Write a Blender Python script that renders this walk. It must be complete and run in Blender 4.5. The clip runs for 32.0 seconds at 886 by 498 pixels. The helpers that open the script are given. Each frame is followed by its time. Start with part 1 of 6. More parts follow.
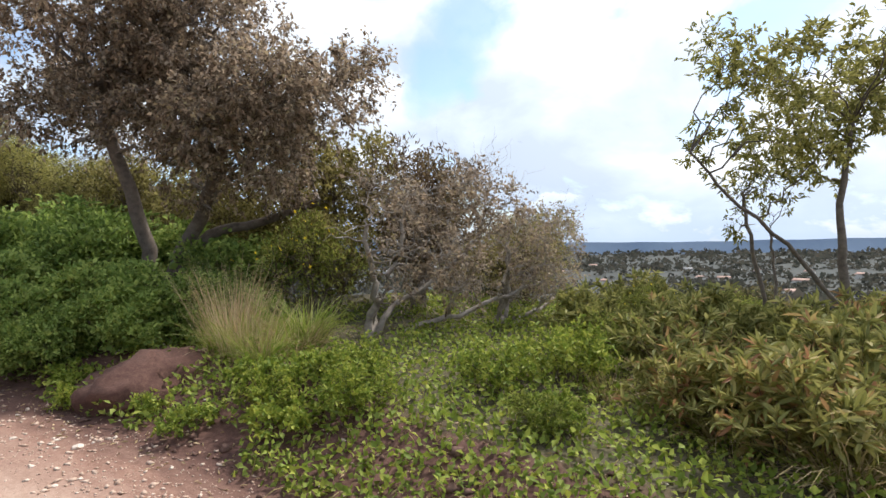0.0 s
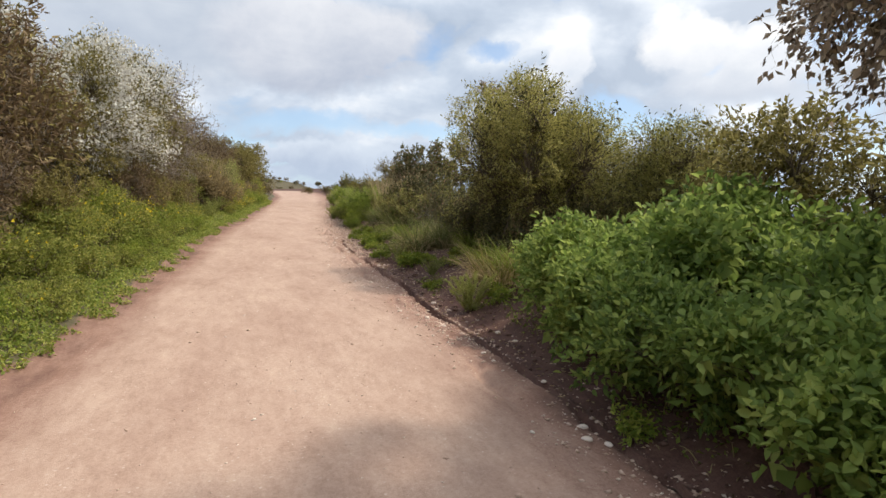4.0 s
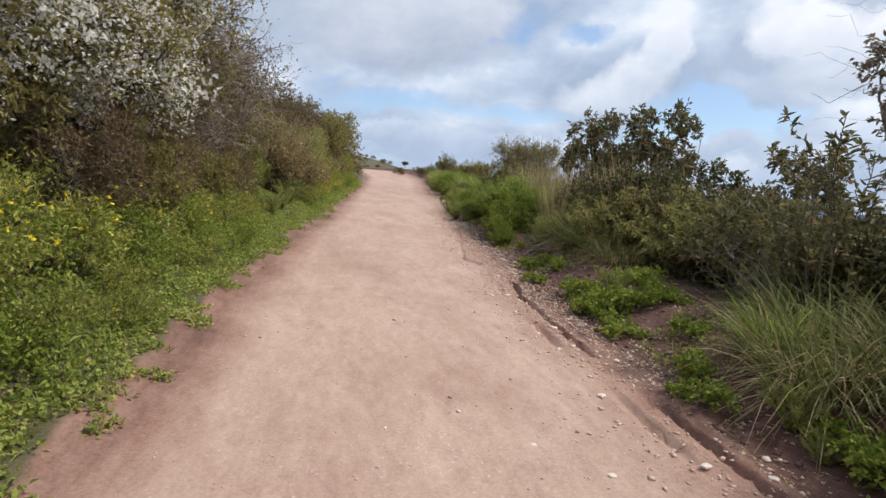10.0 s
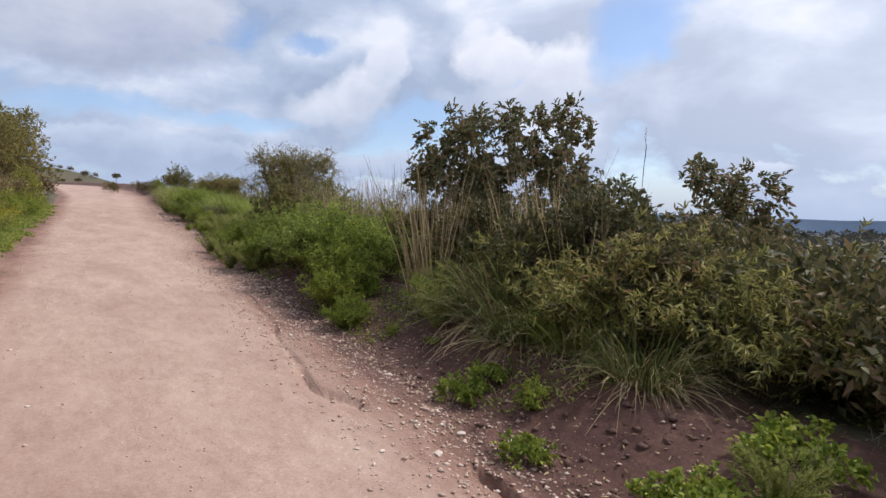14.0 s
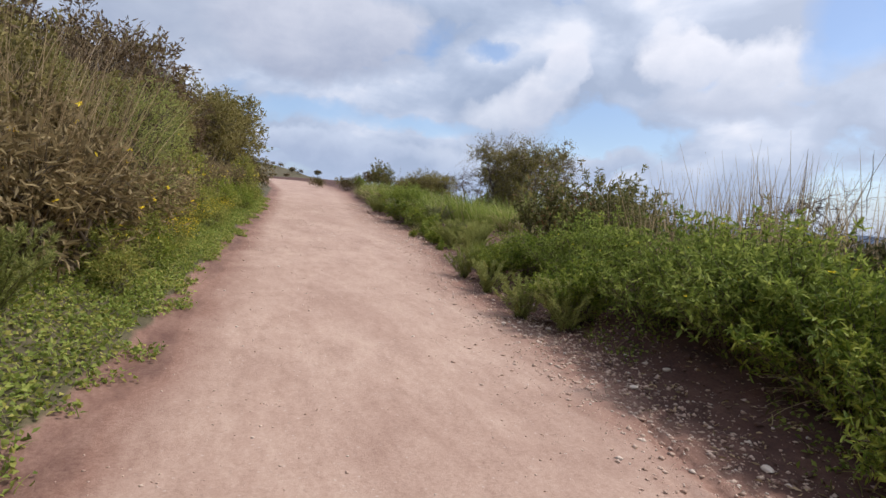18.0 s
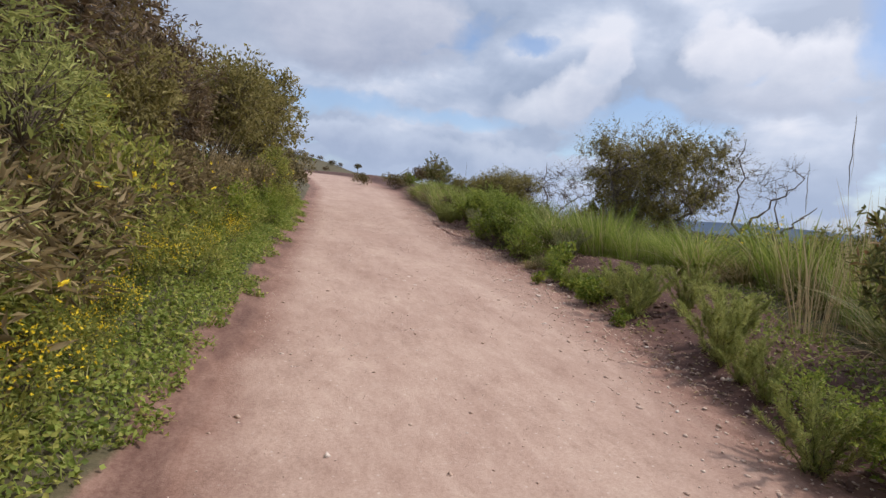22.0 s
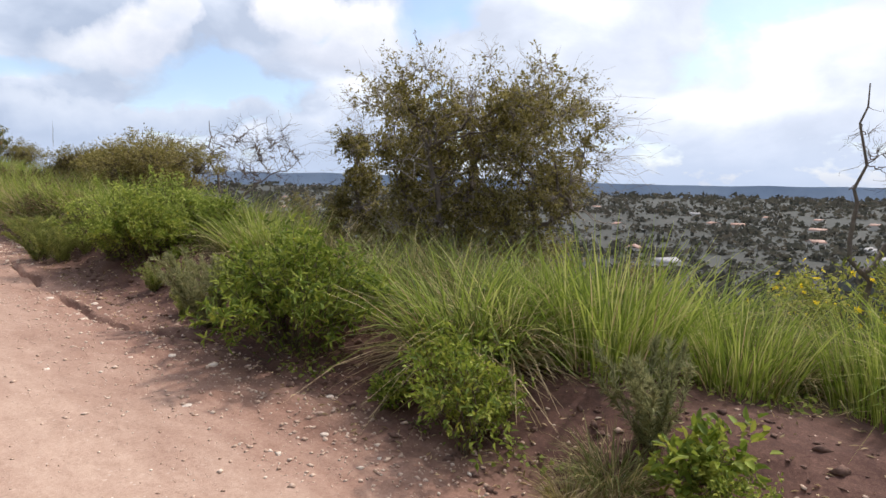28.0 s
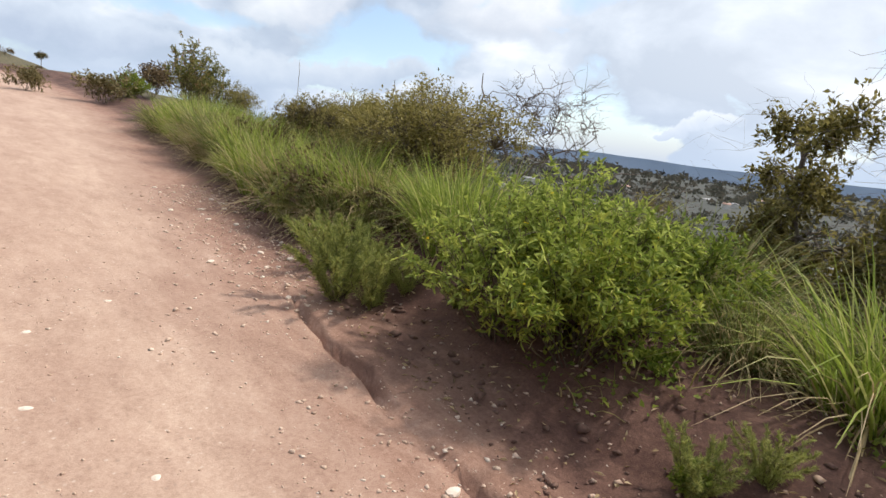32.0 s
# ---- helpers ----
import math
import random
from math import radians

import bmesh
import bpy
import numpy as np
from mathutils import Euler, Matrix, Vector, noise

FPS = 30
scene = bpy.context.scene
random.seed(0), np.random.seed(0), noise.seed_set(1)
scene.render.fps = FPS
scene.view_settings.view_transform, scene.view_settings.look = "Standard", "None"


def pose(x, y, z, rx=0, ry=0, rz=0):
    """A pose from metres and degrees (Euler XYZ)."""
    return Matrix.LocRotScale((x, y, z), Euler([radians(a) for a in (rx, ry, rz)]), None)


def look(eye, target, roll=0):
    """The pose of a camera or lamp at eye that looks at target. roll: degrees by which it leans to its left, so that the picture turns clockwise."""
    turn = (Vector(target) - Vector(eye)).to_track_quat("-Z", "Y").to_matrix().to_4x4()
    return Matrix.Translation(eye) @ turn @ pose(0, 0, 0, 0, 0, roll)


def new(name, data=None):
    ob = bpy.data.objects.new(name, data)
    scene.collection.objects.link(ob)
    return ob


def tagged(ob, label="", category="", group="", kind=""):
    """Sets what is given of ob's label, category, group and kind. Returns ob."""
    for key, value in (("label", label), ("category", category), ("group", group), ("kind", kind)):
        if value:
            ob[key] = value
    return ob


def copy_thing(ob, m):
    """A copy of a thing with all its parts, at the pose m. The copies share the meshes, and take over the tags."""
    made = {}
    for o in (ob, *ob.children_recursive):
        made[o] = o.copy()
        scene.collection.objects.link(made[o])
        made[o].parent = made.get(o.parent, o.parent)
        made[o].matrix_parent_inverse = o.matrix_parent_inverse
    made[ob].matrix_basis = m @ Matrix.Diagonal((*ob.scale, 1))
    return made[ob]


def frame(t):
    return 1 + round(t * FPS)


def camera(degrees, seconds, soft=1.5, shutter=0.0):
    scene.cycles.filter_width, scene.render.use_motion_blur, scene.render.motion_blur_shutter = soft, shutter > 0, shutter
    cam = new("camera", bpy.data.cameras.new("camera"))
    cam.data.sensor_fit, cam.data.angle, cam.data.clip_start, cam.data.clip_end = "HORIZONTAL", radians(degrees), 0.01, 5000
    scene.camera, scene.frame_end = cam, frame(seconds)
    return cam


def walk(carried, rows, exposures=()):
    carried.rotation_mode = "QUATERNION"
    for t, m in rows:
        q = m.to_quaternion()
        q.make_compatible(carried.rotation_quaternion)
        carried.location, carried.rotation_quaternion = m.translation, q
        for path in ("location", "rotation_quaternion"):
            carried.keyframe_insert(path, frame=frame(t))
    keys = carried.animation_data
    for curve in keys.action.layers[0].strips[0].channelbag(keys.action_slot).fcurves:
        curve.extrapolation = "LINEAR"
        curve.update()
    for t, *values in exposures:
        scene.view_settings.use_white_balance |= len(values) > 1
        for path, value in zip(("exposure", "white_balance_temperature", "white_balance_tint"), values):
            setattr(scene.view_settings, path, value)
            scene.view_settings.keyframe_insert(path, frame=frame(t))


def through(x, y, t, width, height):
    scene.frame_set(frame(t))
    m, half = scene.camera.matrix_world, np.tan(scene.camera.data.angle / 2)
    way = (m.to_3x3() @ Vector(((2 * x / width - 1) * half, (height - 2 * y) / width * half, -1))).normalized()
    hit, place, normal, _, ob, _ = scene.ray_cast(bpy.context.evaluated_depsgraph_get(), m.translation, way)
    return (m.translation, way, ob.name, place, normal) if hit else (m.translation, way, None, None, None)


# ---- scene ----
from collections import namedtuple

cam = camera(76.4, 32.0)
PATH = [  # seconds, eye, yaw to the left, pitch, roll
    (0, -0.000, 0.000, 1.500, -58.11, -0.42, -1.19), (0.5, 0.026, 0.651, 1.584, -50.16, -2.24, -1.11),
    (1, -0.037, 1.392, 1.645, -42.67, -2.35, -0.29), (1.5, -0.141, 2.059, 1.646, -35.17, -2.51, 0.02),
    (2, -0.256, 2.695, 1.728, -28.91, -2.70, -0.14), (2.5, -0.337, 3.335, 1.852, -23.90, -2.75, -0.28),
    (3, -0.313, 3.984, 1.914, -22.42, -2.95, -1.13), (3.5, -0.369, 4.659, 1.944, -22.18, -3.07, -0.83),
    (5.5, -0.236, 7.145, 2.025, -20.93, -3.34, 1.26), (6, -0.278, 7.809, 2.080, -19.45, -3.39, 1.62),
    (6.5, -0.268, 8.435, 2.150, -17.07, -3.33, 2.28), (7, -0.196, 9.090, 2.195, -16.38, -3.78, 1.86),
    (7.5, -0.212, 9.780, 2.220, -15.16, -4.31, 2.00), (8, -0.156, 10.397, 2.249, -14.84, -4.74, 2.17),
    (8.5, -0.116, 11.025, 2.349, -14.78, -5.10, 2.21), (9, -0.104, 11.650, 2.437, -14.47, -5.10, 2.79),
    (9.5, -0.034, 12.320, 2.443, -14.40, -5.02, 2.69), (10, -0.052, 12.958, 2.471, -14.24, -5.03, 2.91),
    (10.5, -0.051, 13.571, 2.522, -13.87, -4.91, 2.95), (11, -0.016, 14.199, 2.611, -13.67, -4.99, 2.55),
    (11.5, 0.017, 14.866, 2.673, -13.44, -5.01, 2.60), (12, 0.146, 15.458, 2.685, -13.57, -4.95, 2.62),
    (12.5, 0.299, 15.989, 2.766, -20.43, -4.01, 2.96), (13, 0.396, 16.603, 2.865, -34.58, -3.23, 2.50),
    (13.5, 0.483, 17.230, 2.927, -40.44, -3.37, 0.52), (15.5, 0.382, 19.239, 2.769, -35.70, -2.88, 0.24),
    (16, 0.547, 19.944, 2.754, -33.02, -2.63, 0.63), (16.5, 0.631, 20.665, 2.804, -30.72, -2.66, 1.00),
    (17, 0.729, 21.375, 2.909, -27.17, -2.91, 2.50), (17.5, 0.842, 22.071, 2.956, -25.26, -3.21, 2.94),
    (18, 0.871, 22.759, 2.989, -23.33, -3.45, 3.44), (18.5, 0.919, 23.338, 3.049, -21.63, -3.77, 3.94),
    (19, 0.984, 23.997, 3.167, -21.01, -3.99, 3.60), (19.5, 1.026, 24.690, 3.225, -20.21, -3.92, 3.99),
    (20, 1.160, 25.355, 3.203, -19.88, -4.08, 3.89), (20.5, 1.241, 26.000, 3.264, -19.89, -4.40, 4.06),
    (21, 1.314, 26.693, 3.343, -19.91, -4.31, 4.47), (21.5, 1.392, 27.401, 3.368, -20.12, -4.41, 4.28),
    (22, 1.422, 28.094, 3.403, -19.82, -4.26, 4.42), (22.5, 1.575, 28.588, 3.478, -19.96, -3.85, 4.17),
    (23, 1.835, 29.088, 3.596, -29.61, -3.26, 3.32), (23.5, 2.063, 29.623, 3.643, -49.33, -2.08, 2.66),
    (24, 2.255, 30.134, 3.678, -62.60, -2.40, 1.71), (24.5, 2.402, 30.666, 3.718, -67.92, -2.43, 1.29),
    (26.5, 3.209, 33.443, 3.955, -71.32, -4.98, 3.50), (27, 3.301, 34.166, 4.032, -70.04, -6.10, 2.86),
    (27.5, 3.275, 34.883, 4.116, -65.28, -6.63, 2.01), (28, 3.431, 35.529, 4.067, -59.25, -7.01, 0.71),
    (28.5, 3.463, 36.182, 4.080, -58.71, -7.62, -0.17), (29, 3.513, 36.872, 4.142, -55.86, -7.86, -0.12),
    (29.5, 3.685, 37.570, 4.135, -53.76, -8.85, 0.27), (30, 3.831, 38.229, 4.102, -52.58, -9.29, 1.61),
    (30.5, 4.040, 38.730, 4.105, -50.73, -10.04, 2.59), (31, 4.264, 39.284, 4.164, -50.35, -10.26, 3.59),
    (31.5, 4.464, 39.875, 4.190, -48.95, -10.33, 5.30), (32, 4.662, 40.462, 4.175, -45.92, -10.88, 5.90),
]


def heading(yaw, pitch):
    a, b = radians(yaw), radians(pitch)
    return Vector((-math.sin(a) * math.cos(b), math.cos(a) * math.cos(b), math.sin(b)))


walk(cam, [(t, look(Vector((x, y, z)), Vector((x, y, z)) + heading(yaw, pitch), roll))
           for t, x, y, z, yaw, pitch, roll in PATH],
     exposures=[(0, 0.42, 6250, 10), (1.0, 0.70, 6500, 10), (2.0, 0.62, 6750, 10), (3.0, 0.35, 6700, 10), (6.0, 0.07, 6500, 10), (9.0, 0.03, 6250, 10),
                (13.0, -0.09, 6050, 15), (20.0, -0.15, 6150, 15), (23.0, -0.24, 6100, 15), (24.5, -0.09, 5900, 12), (27, 0.09, 6200, 15), (28.5, 0.24, 6500, 13), (32, 0.25, 6550, 10)])

# ---- sky and sun ----
SUN_AZ, SUN_EL = 106.0, 53.0  # degrees to the right of +y, above the horizon
world = bpy.data.worlds.new("sky")
scene.world = world
world.use_nodes = True
wt = world.node_tree
wt.nodes.clear()


def wnode(kind, **inputs):
    n = wt.nodes.new(kind)
    return n


w_out = wnode("ShaderNodeOutputWorld")
sky = wnode("ShaderNodeTexSky")
sky.sky_type, sky.sun_disc = "NISHITA", False
sky.sun_elevation, sky.sun_rotation = radians(SUN_EL), radians(SUN_AZ)
sky.air_density, sky.dust_density, sky.ozone_density = 1.0, 0.6, 1.6
bg_sky, bg_cloud, w_mix = wnode("ShaderNodeBackground"), wnode("ShaderNodeBackground"), wnode("ShaderNodeMixShader")
bg_sky.inputs[1].default_value = 0.16
bg_cloud.inputs[1].default_value = 1.0
wt.links.new(sky.outputs[0], bg_sky.inputs[0])
coord, parts3 = wnode("ShaderNodeTexCoord"), wnode("ShaderNodeSeparateXYZ")
wt.links.new(coord.outputs["Generated"], parts3.inputs[0])


def wmath(op, a, b=None):
    n = wnode("ShaderNodeMath")
    n.operation = op
    for i, v in enumerate((a, b)):
        if v is None:
            continue
        if isinstance(v, (int, float)):
            n.inputs[i].default_value = v
        else:
            wt.links.new(v, n.inputs[i])
    return n.outputs[0]


stretch = wnode("ShaderNodeCombineXYZ")
wt.links.new(parts3.outputs[0], stretch.inputs[0])
wt.links.new(parts3.outputs[1], stretch.inputs[1])
wt.links.new(wmath("MULTIPLY", parts3.outputs[2], 1.75), stretch.inputs[2])
heading_of = stretch.outputs[0]


def wnoise(vector, scale, detail, rough, offset):
    m, n = wnode("ShaderNodeMapping"), wnode("ShaderNodeTexNoise")
    m.inputs["Location"].default_value = offset
    wt.links.new(vector, m.inputs[0])
    wt.links.new(m.outputs[0], n.inputs["Vector"])
    n.inputs["Scale"].default_value, n.inputs["Detail"].default_value, n.inputs["Roughness"].default_value = scale, detail, rough
    n.inputs["Distortion"].default_value = 0.25
    return n.outputs[0]


def wramp(value, stops):
    n = wnode("ShaderNodeValToRGB")
    wt.links.new(value, n.inputs[0])
    while len(n.color_ramp.elements) < len(stops):
        n.color_ramp.elements.new(0.5)
    for el, (p, c) in zip(n.color_ramp.elements, stops):
        el.position, el.color = p, (*c, 1)
    return n.outputs[0]


# a drifting cloud layer with a few clear gaps, and heaped clouds in front of it
cloud = wnoise(heading_of, 3.7, 9, 0.54, (3.1, 1.7, 0.4))
above = wnoise(heading_of, 3.7, 7, 0.52, (3.1 + 0.03, 1.7, 0.4 + 0.10))
ragged = wnode("ShaderNodeTexNoise")
wt.links.new(coord.outputs["Generated"], ragged.inputs["Vector"])
ragged.inputs["Scale"].default_value, ragged.inputs["Detail"].default_value, ragged.inputs["Roughness"].default_value = 8.5, 7, 0.56
bend_by = wnode("ShaderNodeVectorMath")
bend_by.operation = "MULTIPLY_ADD"
wt.links.new(ragged.outputs["Color"], bend_by.inputs[0])
bend_by.inputs[1].default_value = (0.13, 0.13, 0.13)
wt.links.new(coord.outputs["Generated"], bend_by.inputs[2])
BENT = bend_by.outputs[0]


def wdot(vector, by):
    n = wnode("ShaderNodeVectorMath")
    n.operation = "DOT_PRODUCT"
    wt.links.new(vector, n.inputs[0])
    n.inputs[1].default_value = by
    return n.outputs["Value"]


def wmix(fac, a, b):
    n = wnode("ShaderNodeMix")
    n.data_type = "RGBA"
    wt.links.new(fac, n.inputs[0])
    for k, v in ((6, a), (7, b)):
        if isinstance(v, tuple):
            n.inputs[k].default_value = (*v, 1)
        else:
            wt.links.new(v, n.inputs[k])
    return n.outputs[2]


def puff(azimuth, height, wide, tall, soft):
    """A ragged oval of sky round a heading: its cover, and how high in it a place lies."""
    a, e = radians(azimuth), radians(height)
    mid = Vector((math.sin(a) * math.cos(e), math.cos(a) * math.cos(e), math.sin(e)))
    east = Vector((math.cos(a), -math.sin(a), 0))
    top = east.cross(mid)
    shift = mid + Vector((0.065, 0.065, 0.065))
    u = wmath("MULTIPLY", wmath("SUBTRACT", wdot(BENT, east), east.dot(shift)), 1 / radians(wide))
    v = wmath("MULTIPLY", wmath("SUBTRACT", wdot(BENT, top), top.dot(shift)), 1 / radians(tall))
    r = wmath("ADD", wmath("MULTIPLY", u, u), wmath("MULTIPLY", v, v))
    r = wmath("ADD", r, wmath("MULTIPLY", wmath("LESS_THAN", wdot(coord.outputs["Generated"], mid), 0.3), 9.0))
    return wramp(wmath("MULTIPLY", r, 0.5), [(0.5 - soft * 0.5, (1, 1, 1)), (0.5, (0, 0, 0))]), v


cover = wramp(cloud, [(0.385, (0.25, 0.25, 0.25)), (0.47, (1, 1, 1))])
for gap in ((9, 9.2, 10, 1.5, 0.9), (21, 8.8, 6, 1.2, 0.9), (58.5, 17.0, 4.2, 5.0, 0.8), (61.5, 22.0, 5.0, 3.4, 0.8), (17.5, 16.7, 1.6, 1.4, 0.9), (27, 16.5, 3.0, 1.2, 0.9)):
    cover = wmath("MULTIPLY", cover, wmath("SUBTRACT", 1.0, wmath("MULTIPLY", puff(*gap)[0], 0.8)))
relief = wmath("ADD", wmath("MULTIPLY", wmath("SUBTRACT", cloud, above), 1.5), wnoise(heading_of, 1.7, 4, 0.5, (7.3, 2.2, 1.0)))
shade = wramp(relief, [(0.26, (0.43, 0.515, 0.645)), (0.44, (0.535, 0.62, 0.745)), (0.58, (0.67, 0.745, 0.85)), (0.76, (0.89, 0.92, 0.96))])
for azimuth, height, wide, tall, soft, low_tone, high_tone in (
        (-12, 19, 22, 8.5, 0.5, (0.42, 0.49, 0.61), (0.66, 0.72, 0.80)), (10, 16.5, 11, 5.2, 0.45, (0.42, 0.48, 0.60), (0.76, 0.79, 0.85)),
        (33, 5.6, 16, 1.8, 0.6, (0.43, 0.52, 0.66), (0.70, 0.77, 0.86)), (10, 5.8, 12, 1.6, 0.6, (0.43, 0.51, 0.65), (0.66, 0.74, 0.85)),
        (28.0, 10.4, 5.0, 2.6, 0.75, (0.50, 0.58, 0.70), (0.84, 0.88, 0.93)), (32.0, 11.8, 4.6, 3.2, 0.6, (0.52, 0.59, 0.71), (0.88, 0.91, 0.95)), (34.6, 14.6, 2.8, 2.9, 0.5, (0.64, 0.71, 0.81), (0.94, 0.95, 0.98)),
        (49.5, 11.6, 8.0, 2.6, 0.8, (0.44, 0.51, 0.63), (0.72, 0.77, 0.85)), (51.5, 14.0, 5.6, 3.2, 0.7, (0.52, 0.59, 0.70), (0.92, 0.94, 0.97)), (45.5, 15.6, 4.8, 3.4, 0.5, (0.56, 0.63, 0.74), (0.95, 0.96, 0.98)),
        (68, 3.3, 4.0, 0.8, 0.5, (0.60, 0.68, 0.80), (0.86, 0.90, 0.96))):
    inside, v = puff(azimuth, height, wide, tall, soft)
    lit = wmath("ADD", wmath("ADD", wmath("MULTIPLY", v, 0.30), 0.18), wmath("MULTIPLY", wnoise(heading_of, 9.0, 6, 0.6, (1.0, 4.0, 2.0)), 0.62))
    shade = wmix(inside, shade, wramp(lit, [(0.2, low_tone), (0.75, high_tone)]))
    cover = wmath("MAXIMUM", cover, inside)
# clouds are whiter towards the sun, and a pale veil lies on the horizon
toward = wnode("ShaderNodeVectorMath")
toward.operation = "DOT_PRODUCT"
wt.links.new(coord.outputs["Generated"], toward.inputs[0])
toward.inputs[1].default_value = (math.sin(radians(SUN_AZ)) * math.cos(radians(SUN_EL)), math.cos(radians(SUN_AZ)) * math.cos(radians(SUN_EL)), math.sin(radians(SUN_EL)))
glow = wnode("ShaderNodeMix")
glow.data_type = "RGBA"
wt.links.new(wramp(toward.outputs["Value"], [(0.35, (0, 0, 0)), (0.80, (0.22, 0.22, 0.22)), (1.0, (1, 1, 1))]), glow.inputs[0])
wt.links.new(shade, glow.inputs[6])
glow.inputs[7].default_value = (1.7, 1.66, 1.6, 1)
veil = wnode("ShaderNodeMix")
veil.data_type = "RGBA"
low_sky = wramp(parts3.outputs[2], [(0.0, (0.9, 0.9, 0.9)), (0.12, (0, 0, 0))])
wt.links.new(low_sky, veil.inputs[0])
wt.links.new(glow.outputs[2], veil.inputs[6])
veil.inputs[7].default_value = (0.50, 0.60, 0.76, 1)
wt.links.new(veil.outputs[2], bg_cloud.inputs[0])
wt.links.new(wmath("MAXIMUM", cover, low_sky), w_mix.inputs[0])
wt.links.new(bg_sky.outputs[0], w_mix.inputs[1])
wt.links.new(bg_cloud.outputs[0], w_mix.inputs[2])
wt.links.new(w_mix.outputs[0], w_out.inputs[0])

sun = new("sun", bpy.data.lights.new("sun", "SUN"))
sun.data.energy, sun.data.angle, sun.data.color = 3.1, radians(4), (1.0, 0.94, 0.85)
az, el = radians(SUN_AZ), radians(SUN_EL)
sun.matrix_world = look((0, 0, 60), Vector((0, 0, 60)) - Vector((math.sin(az) * math.cos(el), math.cos(az) * math.cos(el), math.sin(el))))


# ---- materials ----
class Mat:
    """A node material with short calls for its nodes."""

    def __init__(self, name):
        self.m = bpy.data.materials.new(name)
        self.m.use_nodes = True
        self.t = self.m.node_tree
        self.t.nodes.clear()
        self.out = self.t.nodes.new("ShaderNodeOutputMaterial")

    def node(self, kind, **sets):
        n = self.t.nodes.new(kind)
        for k, v in sets.items():
            self.put(n.inputs[k.replace("_", " ")], v)
        return n

    def put(self, socket, v):
        if isinstance(v, bpy.types.NodeSocket):
            self.t.links.new(v, socket)
        elif isinstance(v, (tuple, list)) and len(v) == 3 and socket.type == "RGBA":
            socket.default_value = (*v, 1)
        else:
            socket.default_value = v

    def noise(self, scale, detail=4, rough=0.6, vector=None):
        n = self.node("ShaderNodeTexNoise", Scale=scale, Detail=detail, Roughness=rough)
        self.put(n.inputs["Vector"], vector or self.node("ShaderNodeNewGeometry").outputs["Position"])
        return n.outputs[0]

    def ramp(self, value, stops):
        n = self.node("ShaderNodeValToRGB")
        self.put(n.inputs[0], value)
        while len(n.color_ramp.elements) < len(stops):
            n.color_ramp.elements.new(0.5)
        for e, (p, c) in zip(n.color_ramp.elements, stops):
            e.position, e.color = p, (*c, 1) if isinstance(c, tuple) else (c, c, c, 1)
        return n.outputs[0]

    def mix(self, fac, a, b, blend="MIX"):
        n = self.t.nodes.new("ShaderNodeMix")
        n.data_type, n.blend_type = "RGBA", blend
        self.put(n.inputs[0], fac)
        self.put(n.inputs[6], a)
        self.put(n.inputs[7], b)
        return n.outputs[2]

    def math(self, op, a, b=0.0):
        n = self.t.nodes.new("ShaderNodeMath")
        n.operation = op
        self.put(n.inputs[0], a)
        self.put(n.inputs[1], b)
        return n.outputs[0]

    def bump(self, height, strength=0.4, distance=0.02):
        return self.node("ShaderNodeBump", Strength=strength, Distance=distance, Height=height).outputs[0]

    def surface(self, shader):
        self.t.links.new(shader, self.out.inputs[0])
        return self.m


def leaf_material(name, stops, gloss=0.5, through=0.3):
    """Leaves that vary one by one and let some light through."""
    m = Mat(name)
    geo = m.node("ShaderNodeNewGeometry")
    info = m.node("ShaderNodeObjectInfo")
    k = m.math("ADD", m.math("MULTIPLY", geo.outputs["Random Per Island"], 0.75), m.math("MULTIPLY", m.noise(1.7, 3), 0.35))
    k = m.math("ADD", k, m.math("MULTIPLY", m.math("SUBTRACT", info.outputs["Random"], 0.5), 0.25))
    col = m.ramp(k, [(p, (c[0] * 1.24, c[1] * 1.15, c[2] * 1.12)) for p, c in stops])
    base = m.node("ShaderNodeBsdfPrincipled", Base_Color=col, Roughness=min(gloss + 0.15, 0.9))
    base.inputs["Specular IOR Level"].default_value = 0.28
    thin = m.node("ShaderNodeBsdfTranslucent", Color=col)
    both = m.node("ShaderNodeMixShader", Fac=through)
    m.t.links.new(base.outputs[0], both.inputs[1])
    m.t.links.new(thin.outputs[0], both.inputs[2])
    return m.surface(both.outputs[0])


def bark_material(name, dark, light):
    m = Mat(name)
    col = m.ramp(m.noise(14, 6, 0.7), [(0.3, dark), (0.7, light)])
    p = m.node("ShaderNodeBsdfPrincipled", Base_Color=col, Roughness=0.9)
    m.put(p.inputs["Normal"], m.bump(m.noise(45, 5, 0.7), 0.6, 0.01))
    return m.surface(p.outputs[0])


